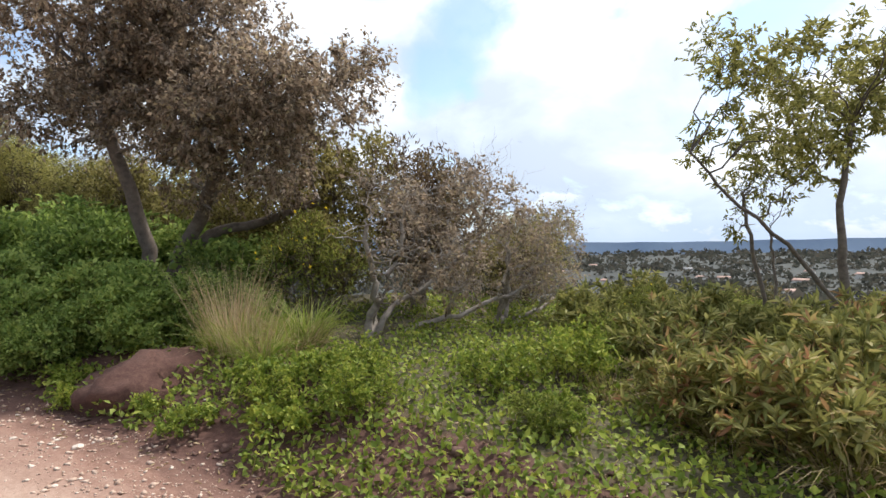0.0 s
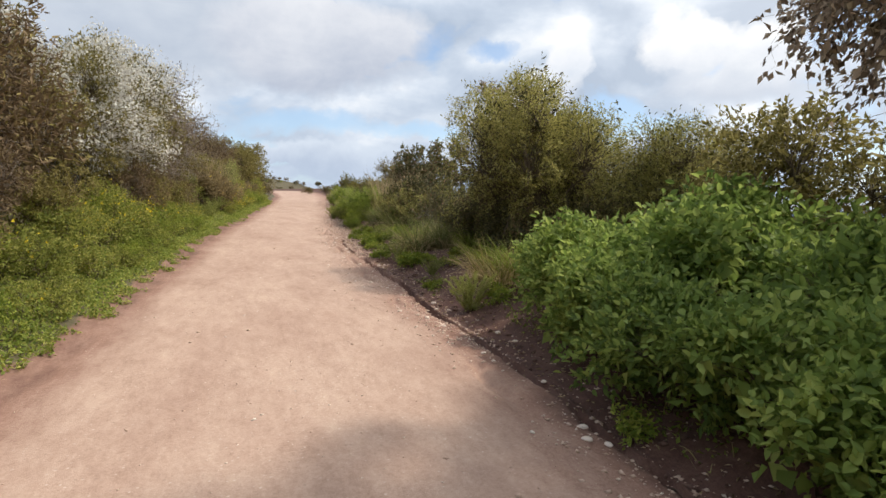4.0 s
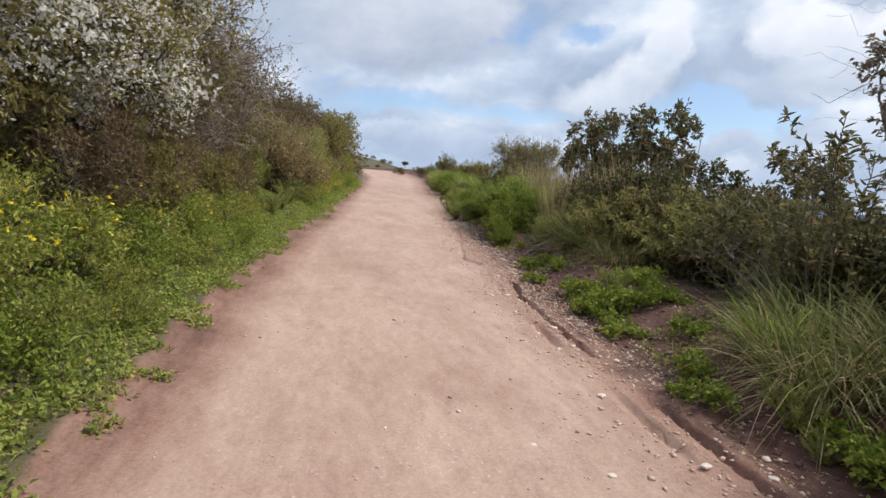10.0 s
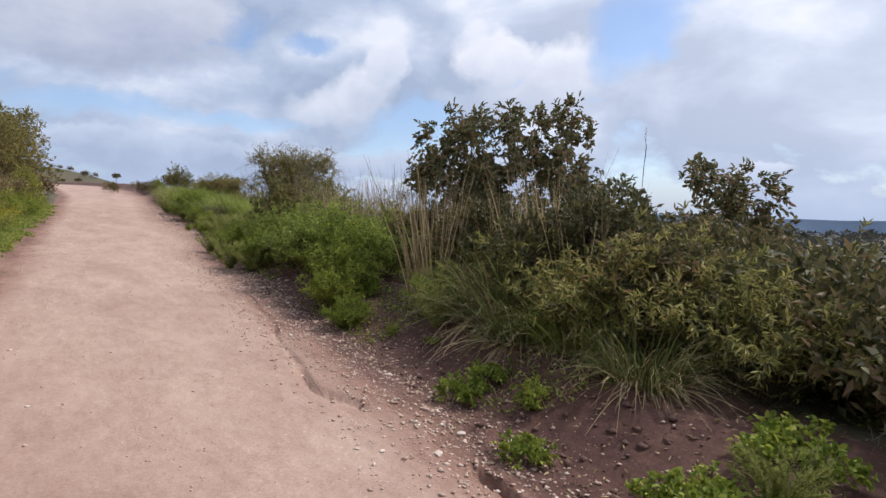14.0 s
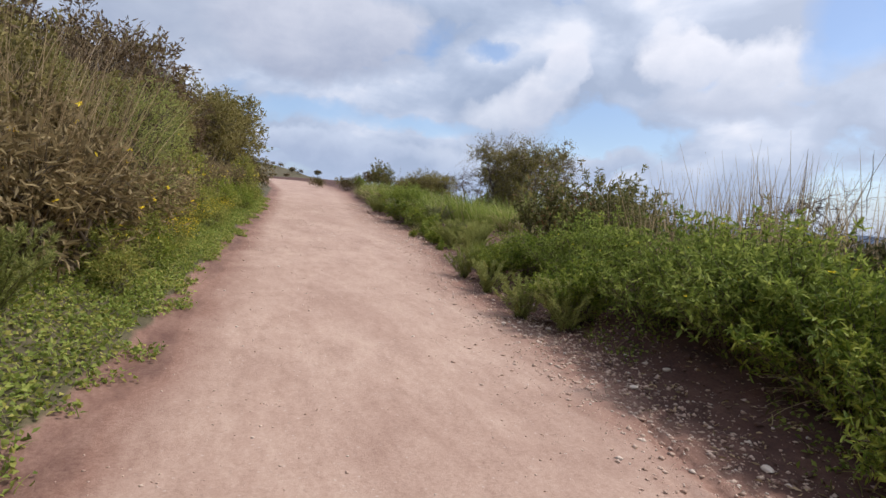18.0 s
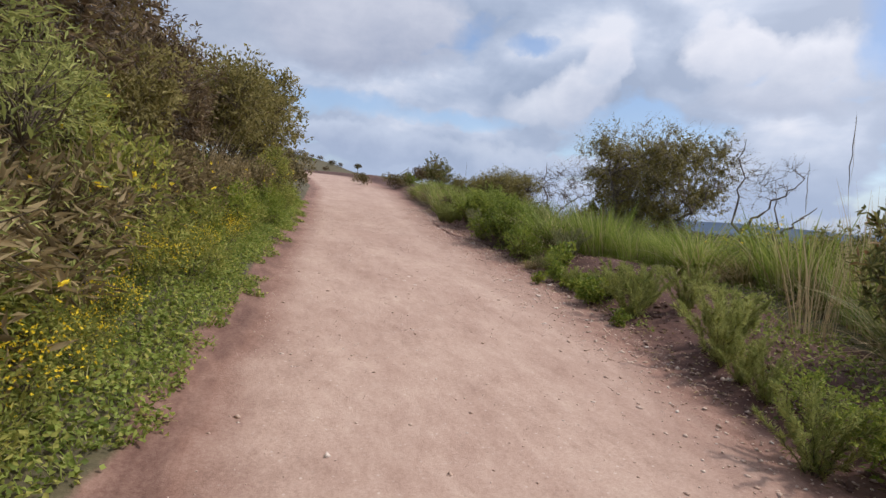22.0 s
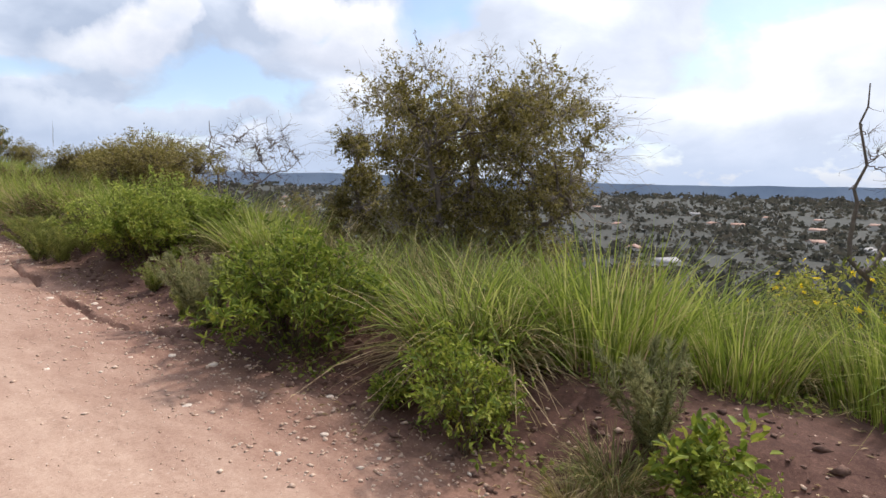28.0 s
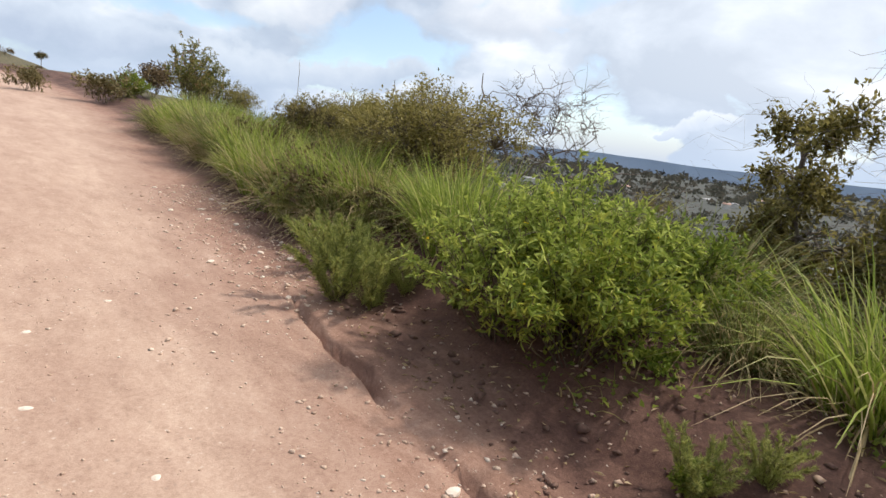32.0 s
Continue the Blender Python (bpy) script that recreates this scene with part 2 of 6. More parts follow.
def earth_material():
    """The ground: pale trodden dirt on the trail, red soil beside it, litter and moss farther off."""
    m = Mat("earth")
    zone = m.node("ShaderNodeAttribute")
    zone.attribute_name = "zone"
    trail = m.node("ShaderNodeSeparateColor")
    m.put(trail.inputs[0], zone.outputs["Color"])
    along = m.node("ShaderNodeMapping")
    m.put(along.inputs[0], m.node("ShaderNodeNewGeometry").outputs["Position"])
    along.inputs["Scale"].default_value = (1.0, 0.38, 1.0)
    along = along.outputs[0]
    mid, fine, grit = m.noise(2.6, 7, 0.6, along), m.noise(42, 5, 0.75), m.noise(190, 3, 0.7)
    grain = m.math("ADD", m.math("MULTIPLY", fine, 0.55), m.math("MULTIPLY", grit, 0.45))
    both = m.math("ADD", m.math("MULTIPLY", mid, 0.22), m.math("ADD", m.math("MULTIPLY", grain, 0.52), m.math("MULTIPLY", m.noise(11, 6, 0.72, along), 0.26)))
    both = m.math("ADD", m.math("MULTIPLY", m.math("SUBTRACT", both, 0.5), 1.45), 0.5)
    dust = m.ramp(both, [(0.34, (0.31, 0.198, 0.145)), (0.48, (0.44, 0.298, 0.225)), (0.64, (0.535, 0.390, 0.300))])
    fleck = m.node("ShaderNodeTexVoronoi", Scale=34.0)
    m.put(fleck.inputs["Vector"], m.node("ShaderNodeNewGeometry").outputs["Position"])
    tone = m.node("ShaderNodeSeparateColor")
    m.put(tone.inputs[0], fleck.outputs["Color"])
    few = m.math("MULTIPLY", m.ramp(fleck.outputs["Distance"], [(0.16, 1.0), (0.30, 0.0)]), m.ramp(tone.outputs[0], [(0.70, 0.0), (0.78, 1.0)]))
    dust = m.mix(m.math("MULTIPLY", few, 0.7), dust, m.ramp(tone.outputs[1], [(0.3, (0.30, 0.21, 0.165)), (0.5, (0.50, 0.38, 0.30)), (0.9, (0.66, 0.55, 0.46))]))
    # pinker and paler patches, and damp brown stains
    dust = m.mix(m.ramp(m.noise(1.1, 7, 0.62, along), [(0.42, 0.0), (0.66, 0.6)]), dust, m.ramp(both, [(0.34, (0.27, 0.155, 0.112)), (0.64, (0.43, 0.285, 0.215))]))
    loam = m.ramp(both, [(0.34, (0.168, 0.084, 0.058)), (0.48, (0.265, 0.145, 0.102)), (0.64, (0.37, 0.232, 0.173))])
    # the bank's red soil, darkened further for the shade it lies in
    red = m.ramp(both, [(0.34, (0.048, 0.021, 0.016)), (0.50, (0.100, 0.046, 0.033)), (0.66, (0.185, 0.098, 0.070))])
    litter = m.ramp(both, [(0.34, (0.046, 0.038, 0.019)), (0.50, (0.092, 0.077, 0.037)), (0.66, (0.155, 0.125, 0.068))])
    far = m.ramp(m.math("ADD", m.math("MULTIPLY", m.noise(0.012, 6, 0.7), 0.6), m.math("MULTIPLY", m.noise(0.09, 4, 0.7), 0.4)),
                 [(0.36, (0.036, 0.040, 0.034)), (0.52, (0.047, 0.050, 0.042)), (0.66, (0.068, 0.064, 0.054))])
    wob = m.math("ADD", trail.outputs[0], m.math("MULTIPLY", m.math("SUBTRACT", m.noise(2.1, 8, 0.70, along), 0.5), 0.75))
    col = m.mix(m.ramp(wob, [(0.10, 0.0), (0.42, 1.0)]), red, loam)
    col = m.mix(m.ramp(wob, [(0.42, 0.0), (0.98, 1.0)]), col, dust)
    lob = m.math("ADD", trail.outputs[1], m.math("MULTIPLY", m.math("SUBTRACT", m.noise(3.1, 5, 0.7), 0.5), 0.6))
    col = m.mix(m.ramp(lob, [(0.40, 0.0), (0.62, 1.0)]), col, litter)
    col = m.mix(trail.outputs[2], col, far)
    p = m.node("ShaderNodeBsdfPrincipled", Base_Color=col, Roughness=0.95)
    pits = m.node("ShaderNodeTexVoronoi", Scale=90.0)
    m.put(pits.inputs["Vector"], m.node("ShaderNodeNewGeometry").outputs["Position"])
    h = m.math("ADD", m.math("MULTIPLY", fine, 0.6), m.math("MULTIPLY", pits.outputs["Distance"], 0.12))
    h = m.math("ADD", h, m.math("MULTIPLY", grit, 0.35))
    m.put(p.inputs["Normal"], m.bump(h, 0.5, 0.011))
    return m.surface(p.outputs[0])


def stone_material():
    m = Mat("stone")
    geo = m.node("ShaderNodeNewGeometry")
    col = m.ramp(geo.outputs["Random Per Island"], [(0.0, (0.46, 0.315, 0.235)), (0.45, (0.58, 0.42, 0.325)), (0.85, (0.68, 0.525, 0.42)), (1.0, (0.78, 0.68, 0.58))])
    col = m.mix(0.5, col, m.ramp(m.noise(30, 4), [(0.3, (0.75, 0.7, 0.66)), (0.7, (1, 1, 1))]), "MULTIPLY")
    p = m.node("ShaderNodeBsdfPrincipled", Base_Color=col, Roughness=0.9)
    m.put(p.inputs["Normal"], m.bump(m.noise(60, 3), 0.4, 0.005))
    return m.surface(p.outputs[0])


EARTH, STONE = earth_material(), stone_material()
GREEN = leaf_material("green_leaf", [(0.1, (0.095, 0.140, 0.027)), (0.5, (0.205, 0.275, 0.053)), (0.95, (0.39, 0.46, 0.11))], 0.5, 0.45)
BRAMBLE = leaf_material("bramble_leaf", [(0.1, (0.085, 0.140, 0.034)), (0.5, (0.185, 0.275, 0.063)), (0.95, (0.36, 0.45, 0.125))], 0.45, 0.48)
BRIGHT = leaf_material("bright_leaf", [(0.1, (0.078, 0.127, 0.018)), (0.5, (0.175, 0.247, 0.035)), (0.95, (0.350, 0.391, 0.073))], 0.45, 0.38)
OLIVE = leaf_material("olive_leaf", [(0.1, (0.075, 0.072, 0.022)), (0.5, (0.183, 0.168, 0.049)), (0.95, (0.340, 0.312, 0.126))], 0.55, 0.46)
BROWN = leaf_material("brown_leaf", [(0.1, (0.052, 0.038, 0.022)), (0.45, (0.128, 0.095, 0.055)), (0.75, (0.215, 0.165, 0.092)), (1.0, (0.212, 0.194, 0.059))], 0.55, 0.25)
# dark-leaved shrubs, and the shade painted inside and under the broom bushes
DARK = leaf_material("dark_and_shade_leaf", [(0.1, (0.040, 0.043, 0.019)), (0.5, (0.087, 0.092, 0.038)), (0.82, (0.169, 0.156, 0.064)), (1.0, (0.250, 0.175, 0.106))], 0.42, 0.3)
RUSTY = leaf_material("rusty_leaf", [(0.1, (0.11, 0.085, 0.060)), (0.45, (0.25, 0.205, 0.145)), (0.72, (0.40, 0.335, 0.25)), (1.0, (0.29, 0.285, 0.105))], 0.5, 0.5)
FEATHER = leaf_material("feathery_leaf", [(0.1, (0.14, 0.175, 0.05)), (0.5, (0.27, 0.315, 0.09)), (0.95, (0.42, 0.45, 0.16))], 0.6, 0.4)
HERB = leaf_material("herb_leaf", [(0.1, (0.095, 0.125, 0.026)), (0.5, (0.215, 0.258, 0.052)), (0.95, (0.41, 0.41, 0.11))], 0.55, 0.45)
SAGE = leaf_material("sage_leaf", [(0.1, (0.12, 0.138, 0.06)), (0.5, (0.235, 0.258, 0.12)), (0.95, (0.37, 0.385, 0.20))], 0.7, 0.3)
DUSK = leaf_material("dusky_leaf", [(0.1, (0.050, 0.044, 0.021)), (0.5, (0.118, 0.104, 0.045)), (0.95, (0.22, 0.19, 0.088))], 0.55, 0.25)
BROOM = leaf_material("broom_leaf", [(0.1, (0.10, 0.105, 0.028)), (0.5, (0.235, 0.238, 0.068)), (0.95, (0.43, 0.42, 0.15))], 0.55, 0.42)
BRONZE = leaf_material("bronze_leaf", [(0.1, (0.085, 0.066, 0.032)), (0.5, (0.20, 0.165, 0.078)), (0.95, (0.36, 0.30, 0.155))], 0.5, 0.35)
FLUFF = leaf_material("white_fluff", [(0.1, (0.40, 0.42, 0.38)), (0.5, (0.57, 0.60, 0.56)), (0.95, (0.74, 0.78, 0.74))], 0.9, 0.4)
PETAL = leaf_material("yellow_petal", [(0.1, (0.70, 0.55, 0.02)), (0.9, (0.85, 0.74, 0.06))], 0.6, 0.3)
BLADE = leaf_material("green_blade", [(0.08, (0.080, 0.130, 0.022)), (0.45, (0.205, 0.285, 0.046)), (0.75, (0.325, 0.385, 0.092)), (0.98, (0.46, 0.45, 0.22))], 0.5, 0.42)
STRAW = leaf_material("straw_blade", [(0.1, (0.18, 0.145, 0.075)), (0.5, (0.36, 0.29, 0.16)), (0.95, (0.54, 0.45, 0.28))], 0.6, 0.3)
MIXED = leaf_material("half_dry_blade", [(0.1, (0.096, 0.105, 0.024)), (0.5, (0.215, 0.200, 0.060)), (0.9, (0.44, 0.37, 0.21))], 0.55, 0.35)
SUMAC = leaf_material("sumac_leaf", [(0.1, (0.050, 0.058, 0.026)), (0.5, (0.115, 0.125, 0.055)), (0.85, (0.22, 0.22, 0.105)), (1.0, (0.30, 0.19, 0.115))], 0.42, 0.3)
LANCE = leaf_material("lance_leaf", [(0.1, (0.095, 0.110, 0.032)), (0.5, (0.215, 0.228, 0.066)), (0.85, (0.37, 0.36, 0.13)), (1.0, (0.32, 0.17, 0.09))], 0.45, 0.38)
UPRIGHT = leaf_material("reddish_green_leaf", [(0.1, (0.062, 0.076, 0.026)), (0.5, (0.155, 0.172, 0.056)), (0.85, (0.29, 0.28, 0.105)), (1.0, (0.30, 0.13, 0.075))], 0.42, 0.36)
# a deeper green grass, its blades also coloured darker to carry the bank's shade
SHAG = leaf_material("shaggy_blade", [(0.08, (0.050, 0.066, 0.018)), (0.5, (0.120, 0.148, 0.042)), (0.8, (0.22, 0.230, 0.090)), (1.0, (0.38, 0.32, 0.18))], 0.5, 0.38)
BARK = bark_material("bark", (0.085, 0.066, 0.052), (0.22, 0.175, 0.14))
TWIG = bark_material("grey_twig", (0.17, 0.14, 0.115), (0.42, 0.36, 0.30))
STEM = bark_material("brown_stem", (0.075, 0.055, 0.035), (0.17, 0.13, 0.08))


# ---- mesh helpers ----
def mesh_of(name, verts, quads, tris=None):
    verts = np.asarray(verts, np.float32).reshape(-1, 3)
    quads = np.asarray(quads, np.int32).reshape(-1, 4)
    tris = np.asarray(tris if tris is not None else [], np.int32).reshape(-1, 3)
    me = bpy.data.meshes.new(name)
    me.vertices.add(len(verts))
    me.vertices.foreach_set("co", verts.ravel())
    loops = np.concatenate([quads.ravel(), tris.ravel()])
    me.loops.add(len(loops))
    me.loops.foreach_set("vertex_index", loops)
    starts = np.concatenate([np.arange(len(quads)) * 4, len(quads) * 4 + np.arange(len(tris)) * 3]).astype(np.int32)
    me.polygons.add(len(starts))
    me.polygons.foreach_set("loop_start", starts)
    me.update(calc_edges=True)
    return me


def part_of(name, me, material, parent=None, label=""):
    me.materials.append(material)
    ob = new(name, me)
    ob.parent = parent
    return tagged(ob, label)


def tubes(lines, radii, sides=4):
    """Round tapered twigs along lines (n, k, 3) with radii (n, k)."""
    lines, radii = np.asarray(lines, float), np.asarray(radii, float)
    n, k, _ = lines.shape
    way = np.gradient(lines, axis=1)
    way /= np.linalg.norm(way, axis=2, keepdims=True) + 1e-9
    ref = np.where(np.abs(way[..., 2:3]) > 0.9, np.array([1.0, 0, 0]), np.array([0, 0, 1.0]))
    a = np.cross(way, ref)
    a /= np.linalg.norm(a, axis=2, keepdims=True) + 1e-9
    b = np.cross(way, a)
    ang = np.arange(sides) * 2 * np.pi / sides
    ring = lines[:, :, None] + radii[:, :, None, None] * (np.cos(ang)[:, None] * a[:, :, None] + np.sin(ang)[:, None] * b[:, :, None])
    i, j, s = np.meshgrid(np.arange(n), np.arange(k - 1), np.arange(sides), indexing="ij")
    at = lambda jj, ss: (i * k + jj) * sides + ss % sides
    quads = np.stack([at(j, s), at(j, s + 1), at(j + 1, s + 1), at(j + 1, s)], -1)
    return ring.reshape(-1, 3), quads.reshape(-1, 4)


def bent(rng, starts, ends, k=6, sag=0.15, wild=0.12):
    """Crooked lines from starts to ends."""
    starts, ends = np.asarray(starts, float), np.asarray(ends, float)
    f = np.linspace(0, 1, k)[None, :, None]
    span = np.linalg.norm(ends - starts, axis=1)[:, None, None]
    lines = starts[:, None] * (1 - f) + ends[:, None] * f
    lines[..., 2:] += sag * span * np.sin(f * np.pi) * rng.uniform(0.3, 1.0, (len(starts), 1, 1))
    jit = rng.normal(0, wild, lines.shape) * span * np.sin(f * np.pi) ** 0.6
    return lines + jit


def unit(v):
    return v / (np.linalg.norm(v, axis=-1, keepdims=True) + 1e-9)


def leaves(rng, at, way, length, width, fold=0.25, curl=0.25, plain=False):
    """Folded, curled leaves at points, pointing along way: six corners in two halves, or four corners where plain."""
    n = len(at)
    way = unit(way)
    side = unit(np.cross(rng.normal(0, 0.75, (n, 3)) + np.array([0.35, 0, 0.95]), way))
    up = np.cross(way, side)
    ln = (length * rng.uniform(0.6, 1.3, n))[:, None]
    wd = (width * rng.uniform(0.7, 1.25, n))[:, None]
    pt = lambda u, v, h: at + way * u * ln + side * v * wd + up * h * wd
    c = curl * ln / np.maximum(wd, 1e-6)
    if plain:
        verts = np.stack([pt(0, 0, 0), pt(0.42, 0.5, fold), pt(1, 0, -0.4 * c), pt(0.42, -0.5, fold)], 1)
        base = np.arange(n)[:, None] * 4
        tris = np.concatenate([base + np.array([0, 1, 2]), base + np.array([0, 2, 3])], 1)
        return verts.reshape(-1, 3), np.zeros((0, 4), int), tris.reshape(-1, 3)
    verts = np.stack([pt(0, 0, 0), pt(0.3, 0.42, fold), pt(0.68, 0.36, fold - 0.25 * c), pt(1, 0, -0.6 * c),
                      pt(0.68, -0.36, fold - 0.25 * c), pt(0.3, -0.42, fold)], 1)
    base = np.arange(n)[:, None] * 6
    quads = np.concatenate([base + np.array([0, 1, 2, 3]), base + np.array([0, 3, 4, 5])], 1)
    return verts.reshape(-1, 3), quads.reshape(-1, 4)


def blades(rng, at, way, length, width, droop=0.5, k=5):
    """Arching grass blades: narrow strips that bend over."""
    n = len(at)
    way = unit(way)
    side = unit(np.cross(way, np.array([0, 0, 1.0]) + rng.normal(0, 0.3, (n, 3))))
    ln, wd = length * rng.uniform(0.55, 1.15, n), width * rng.uniform(0.6, 1.2, n)
    out = unit(way * np.array([1, 1, 0]) + rng.normal(0, 0.05, (n, 3)) * np.array([1, 1, 0]))
    f = np.linspace(0, 1, k)[None, :, None]
    bend = (droop * rng.uniform(0.3, 1.3, n))[:, None, None]
    mid = at[:, None] + ln[:, None, None] * (way[:, None] * f * (1 - 0.25 * bend * f) + bend * f ** 2.2 * (0.55 * out[:, None] - np.array([0, 0, 0.62])))
    half = side[:, None] * wd[:, None, None] * (1 - f ** 2.5) * 0.5 + side[:, None] * 0.0008
    verts = np.stack([mid - half, mid + half], 2)
    i, j = np.meshgrid(np.arange(n), np.arange(k - 1), indexing="ij")
    at0 = (i * k + j) * 2
    quads = np.stack([at0, at0 + 1, at0 + 3, at0 + 2], -1)
    return verts.reshape(-1, 3), quads.reshape(-1, 4)


def merge(pieces):
    verts, quads, n = [], [], 0
    for v, q in pieces:
        verts.append(v)
        quads.append(q + n)
        n += len(v)
    return np.concatenate(verts), np.concatenate(quads)


# ---- the lie of the land ----
LEFT_Y = [-60, 0, 9, 11, 13, 15, 17, 19, 23, 25, 27, 29.5, 32, 34.4, 37, 40.3, 48, 57, 66, 78, 95]
LEFT_X = [-4, -2.5, -1.8, -1.5, -1.35, -1.08, -0.86, -0.7, -0.15, 0.12, 0.6, 0.95, 1.27, 1.68, 2.02, 2.6, 3.6, 4.8, 5.2, 5.2, 0]
RIGHT_Y = [-60, 0, 3, 5, 7, 9, 12, 13.5, 15, 17, 19, 21, 23, 25, 27, 29, 31, 33, 35, 37, 39, 41, 43, 45, 50, 57, 66, 78, 95]
RIGHT_X = [0.5, 1.7, 1.8, 1.65, 1.72, 1.95, 2.06, 2.24, 2.35, 2.5, 2.65, 3.0, 3.25, 3.55, 3.9, 4.15, 4.6, 5.08, 5.45, 5.77, 6.05, 6.22, 6.7, 7.1, 8.0, 9.2, 9.8, 9.4, 4]


def left_edge(y):
    return float(np.interp(y, LEFT_Y, LEFT_X))


def right_edge(y):
    return float(np.interp(y, RIGHT_Y, RIGHT_X))


def step01(v):
    v = min(max(v, 0.0), 1.0)
    return v * v * (3 - 2 * v)


RISE_Y = [-400, -60, 0, 5, 10, 15, 20, 25, 30, 35, 38.6, 40, 42, 45, 48, 52, 57, 64, 75, 90, 400]
RISE_Z = [-14, -3.6, 0.0, 0.42, 0.77, 1.1, 1.42, 1.74, 2.08, 2.42, 2.65, 2.74, 2.86, 3.05, 3.26, 3.54, 3.92, 4.5, 5.3, 6.0, 6.0]


def trail_height(y):
    return float(np.interp(y, RISE_Y, RISE_Z))


def lump(x, y, scale, seed=0.0):
    return noise.noise(Vector((x * scale, y * scale, seed)))


CRACK_Y = [4, 8, 12, 13.6, 14.4, 15.6, 17, 18.6, 20.5, 21.8, 22.3, 23.8, 26, 31, 34, 38, 39.2, 39.7, 40.4, 42.3, 46]
CRACK_OFF = [0.05, 0.03, 0.02, 0.0, -0.06, -0.08, -0.12, -0.14, -0.1, -0.58, -0.48, -0.28, -0.1, -0.1, 0.0, 0.3, 0.36, 0.25, -0.04, -0.16, -0.2]


def shelf(y):
    return step01((y - 4) / 3) * (1 - step01((y - 22) / 3)) + step01((y - 36) / 3) * (1 - step01((y - 45) / 2))


def crack(rgt, y):
    """Depth of the washed-out crack that winds along the trail's lower edge, with a fainter one beside it."""
    live = step01((y - 5) / 2) * (1 - 0.6 * step01((y - 19.5) / 1.5)) * (1 - 0.8 * step01((y - 24.5) / 1.5) * (1 - step01((y - 38.0) / 1.5))) * (1 - step01((y - 43) / 1.5))
    wind = 0.07 * lump(0, y, 1.1, 9) + 0.045 * lump(0, y, 3.1, 8) + 0.02 * lump(0, y, 8.0, 6)
    chip = 0.035 * lump(rgt, y, 8.0, 61) + 0.02 * lump(rgt, y, 17.0, 62)
    d = abs(rgt - float(np.interp(y, CRACK_Y, CRACK_OFF)) - wind) + chip
    wide = (0.022 if y < 14.5 else 0.008) + 0.045 * max(lump(0, y, 0.9, 12) + 0.2, -0.35)
    deep = float(np.interp(y, [4, 13, 14.5, 24, 38, 40], [0.20, 0.20, 0.11, 0.11, 0.15, 0.30])) * live * step01((lump(0, y, 0.75, 15) + (0.42 if y < 16 else 0.25)) / 0.3)
    z = deep * (1 - step01((d - wide) / 0.025)) + 0.03 * live * math.exp(-(d / 0.17) ** 2)
    d2 = chip + abs(rgt + 0.36 - 1.6 * wind - 0.1 * lump(0, y, 0.6, 18))
    return z + 0.055 * live * step01((lump(0, y, 0.6, 17) - 0.02) / 0.2) * (1 - step01((d2 - 0.025) / 0.04))


def skyline(azimuth):
    """The height in degrees at which the far plain ends, by heading."""
    return float(np.interp(azimuth, [-40, 40, 60, 70, 150], [0.3, 0.5, 0.3, -0.15, -0.2]))


def plain_floor(x, y):
    d = math.hypot(x, y)
    far = 4 + 2600 * math.tan(radians(skyline(math.degrees(math.atan2(x, y))) - 1.2))
    return -60 + (far + 60) * min(max(d - 150, 0) / 2450, 1.9)


def terrain(x, y, fine=True):
    zc = trail_height(y)
    lft, rgt = left_edge(y) - x, x - right_edge(y)
    z = zc
    if lft > 0:
        fade = 1 - 0.8 * step01((y - 44) / 16)
        z += fade * (0.10 * step01(lft / 0.5) + 0.46 * max(min(lft, 9) - 0.6, 0) + 0.2 * min(max(lft - 9, 0), 15))
    if rgt > 0:
        start = 2.7 + 3.0 * (1 - step01((y - 3) / 5))
        berm = 0.36 * (0.55 + 0.45 * lump(x, y, 0.35, 5)) + 0.08
        z += berm * step01((rgt - 0.15) / 1.1)
        slope = 0.12 + 0.22 * step01((y - 2) / 8)
        z -= slope * max(rgt - start, 0) * step01((rgt - start) / 2.5)
        z -= 0.06 * shelf(y) * step01((rgt - 0.02) / (0.15 if y < 16 else 0.6)) * (1 - step01((rgt - 0.4) / 0.9))
    if -0.9 < rgt < 0.8 and 4 < y < 47:
        z -= crack(rgt, y)
    z += 7.0 * math.exp(-(x - 21) ** 2 / 600 - (y - 135) ** 2 / 500) * step01((y - 75) / 30)
    z = max(z, plain_floor(x, y))
    if fine:
        off = max(lft, rgt, 0)
        calm = 0.13 + 0.87 * min(off, 1.0)
        if -0.8 < rgt < 1.6 and 5 < y < 47:
            rough = step01((rgt + 0.8) / 0.6) * (1 - step01((rgt - 0.9) / 0.7))
            z += rough * (0.016 * lump(x, y, 6.5, 51) + 0.010 * lump(x, y, 13.0, 52))
        z += calm * (0.05 * lump(x, y, 1.1) + 0.035 * lump(x, y, 3.7, 3)) + (0.008 if off > 0 else 0.0) * lump(x, y, 6, 1)
        if off > 20:
            z += min((off - 20) / 200, 1) * 9 * lump(x, y, 0.006, 2) + min((off - 20) / 60, 1) * 1.5 * lump(x, y, 0.05, 4)
    return z


def spread(lo, hi, step, reach, grow=1.16):
    """Even lines from lo to hi, then ever wider ones out to reach on both sides."""
    mid = list(np.arange(lo, hi + 1e-6, step))
    out, d = [], step
    p = hi
    while p < reach:
        d *= grow
        p += d
        out.append(p)
    back, d, p = [], step, lo
    while p > -reach:
        d *= grow
        p -= d
        back.append(p)
    return back[::-1] + mid + out


def wider(start, step, reach, grow=1.16):
    out, p = [], start
    while p < reach:
        step *= grow
        p += step
        out.append(p)
    return out


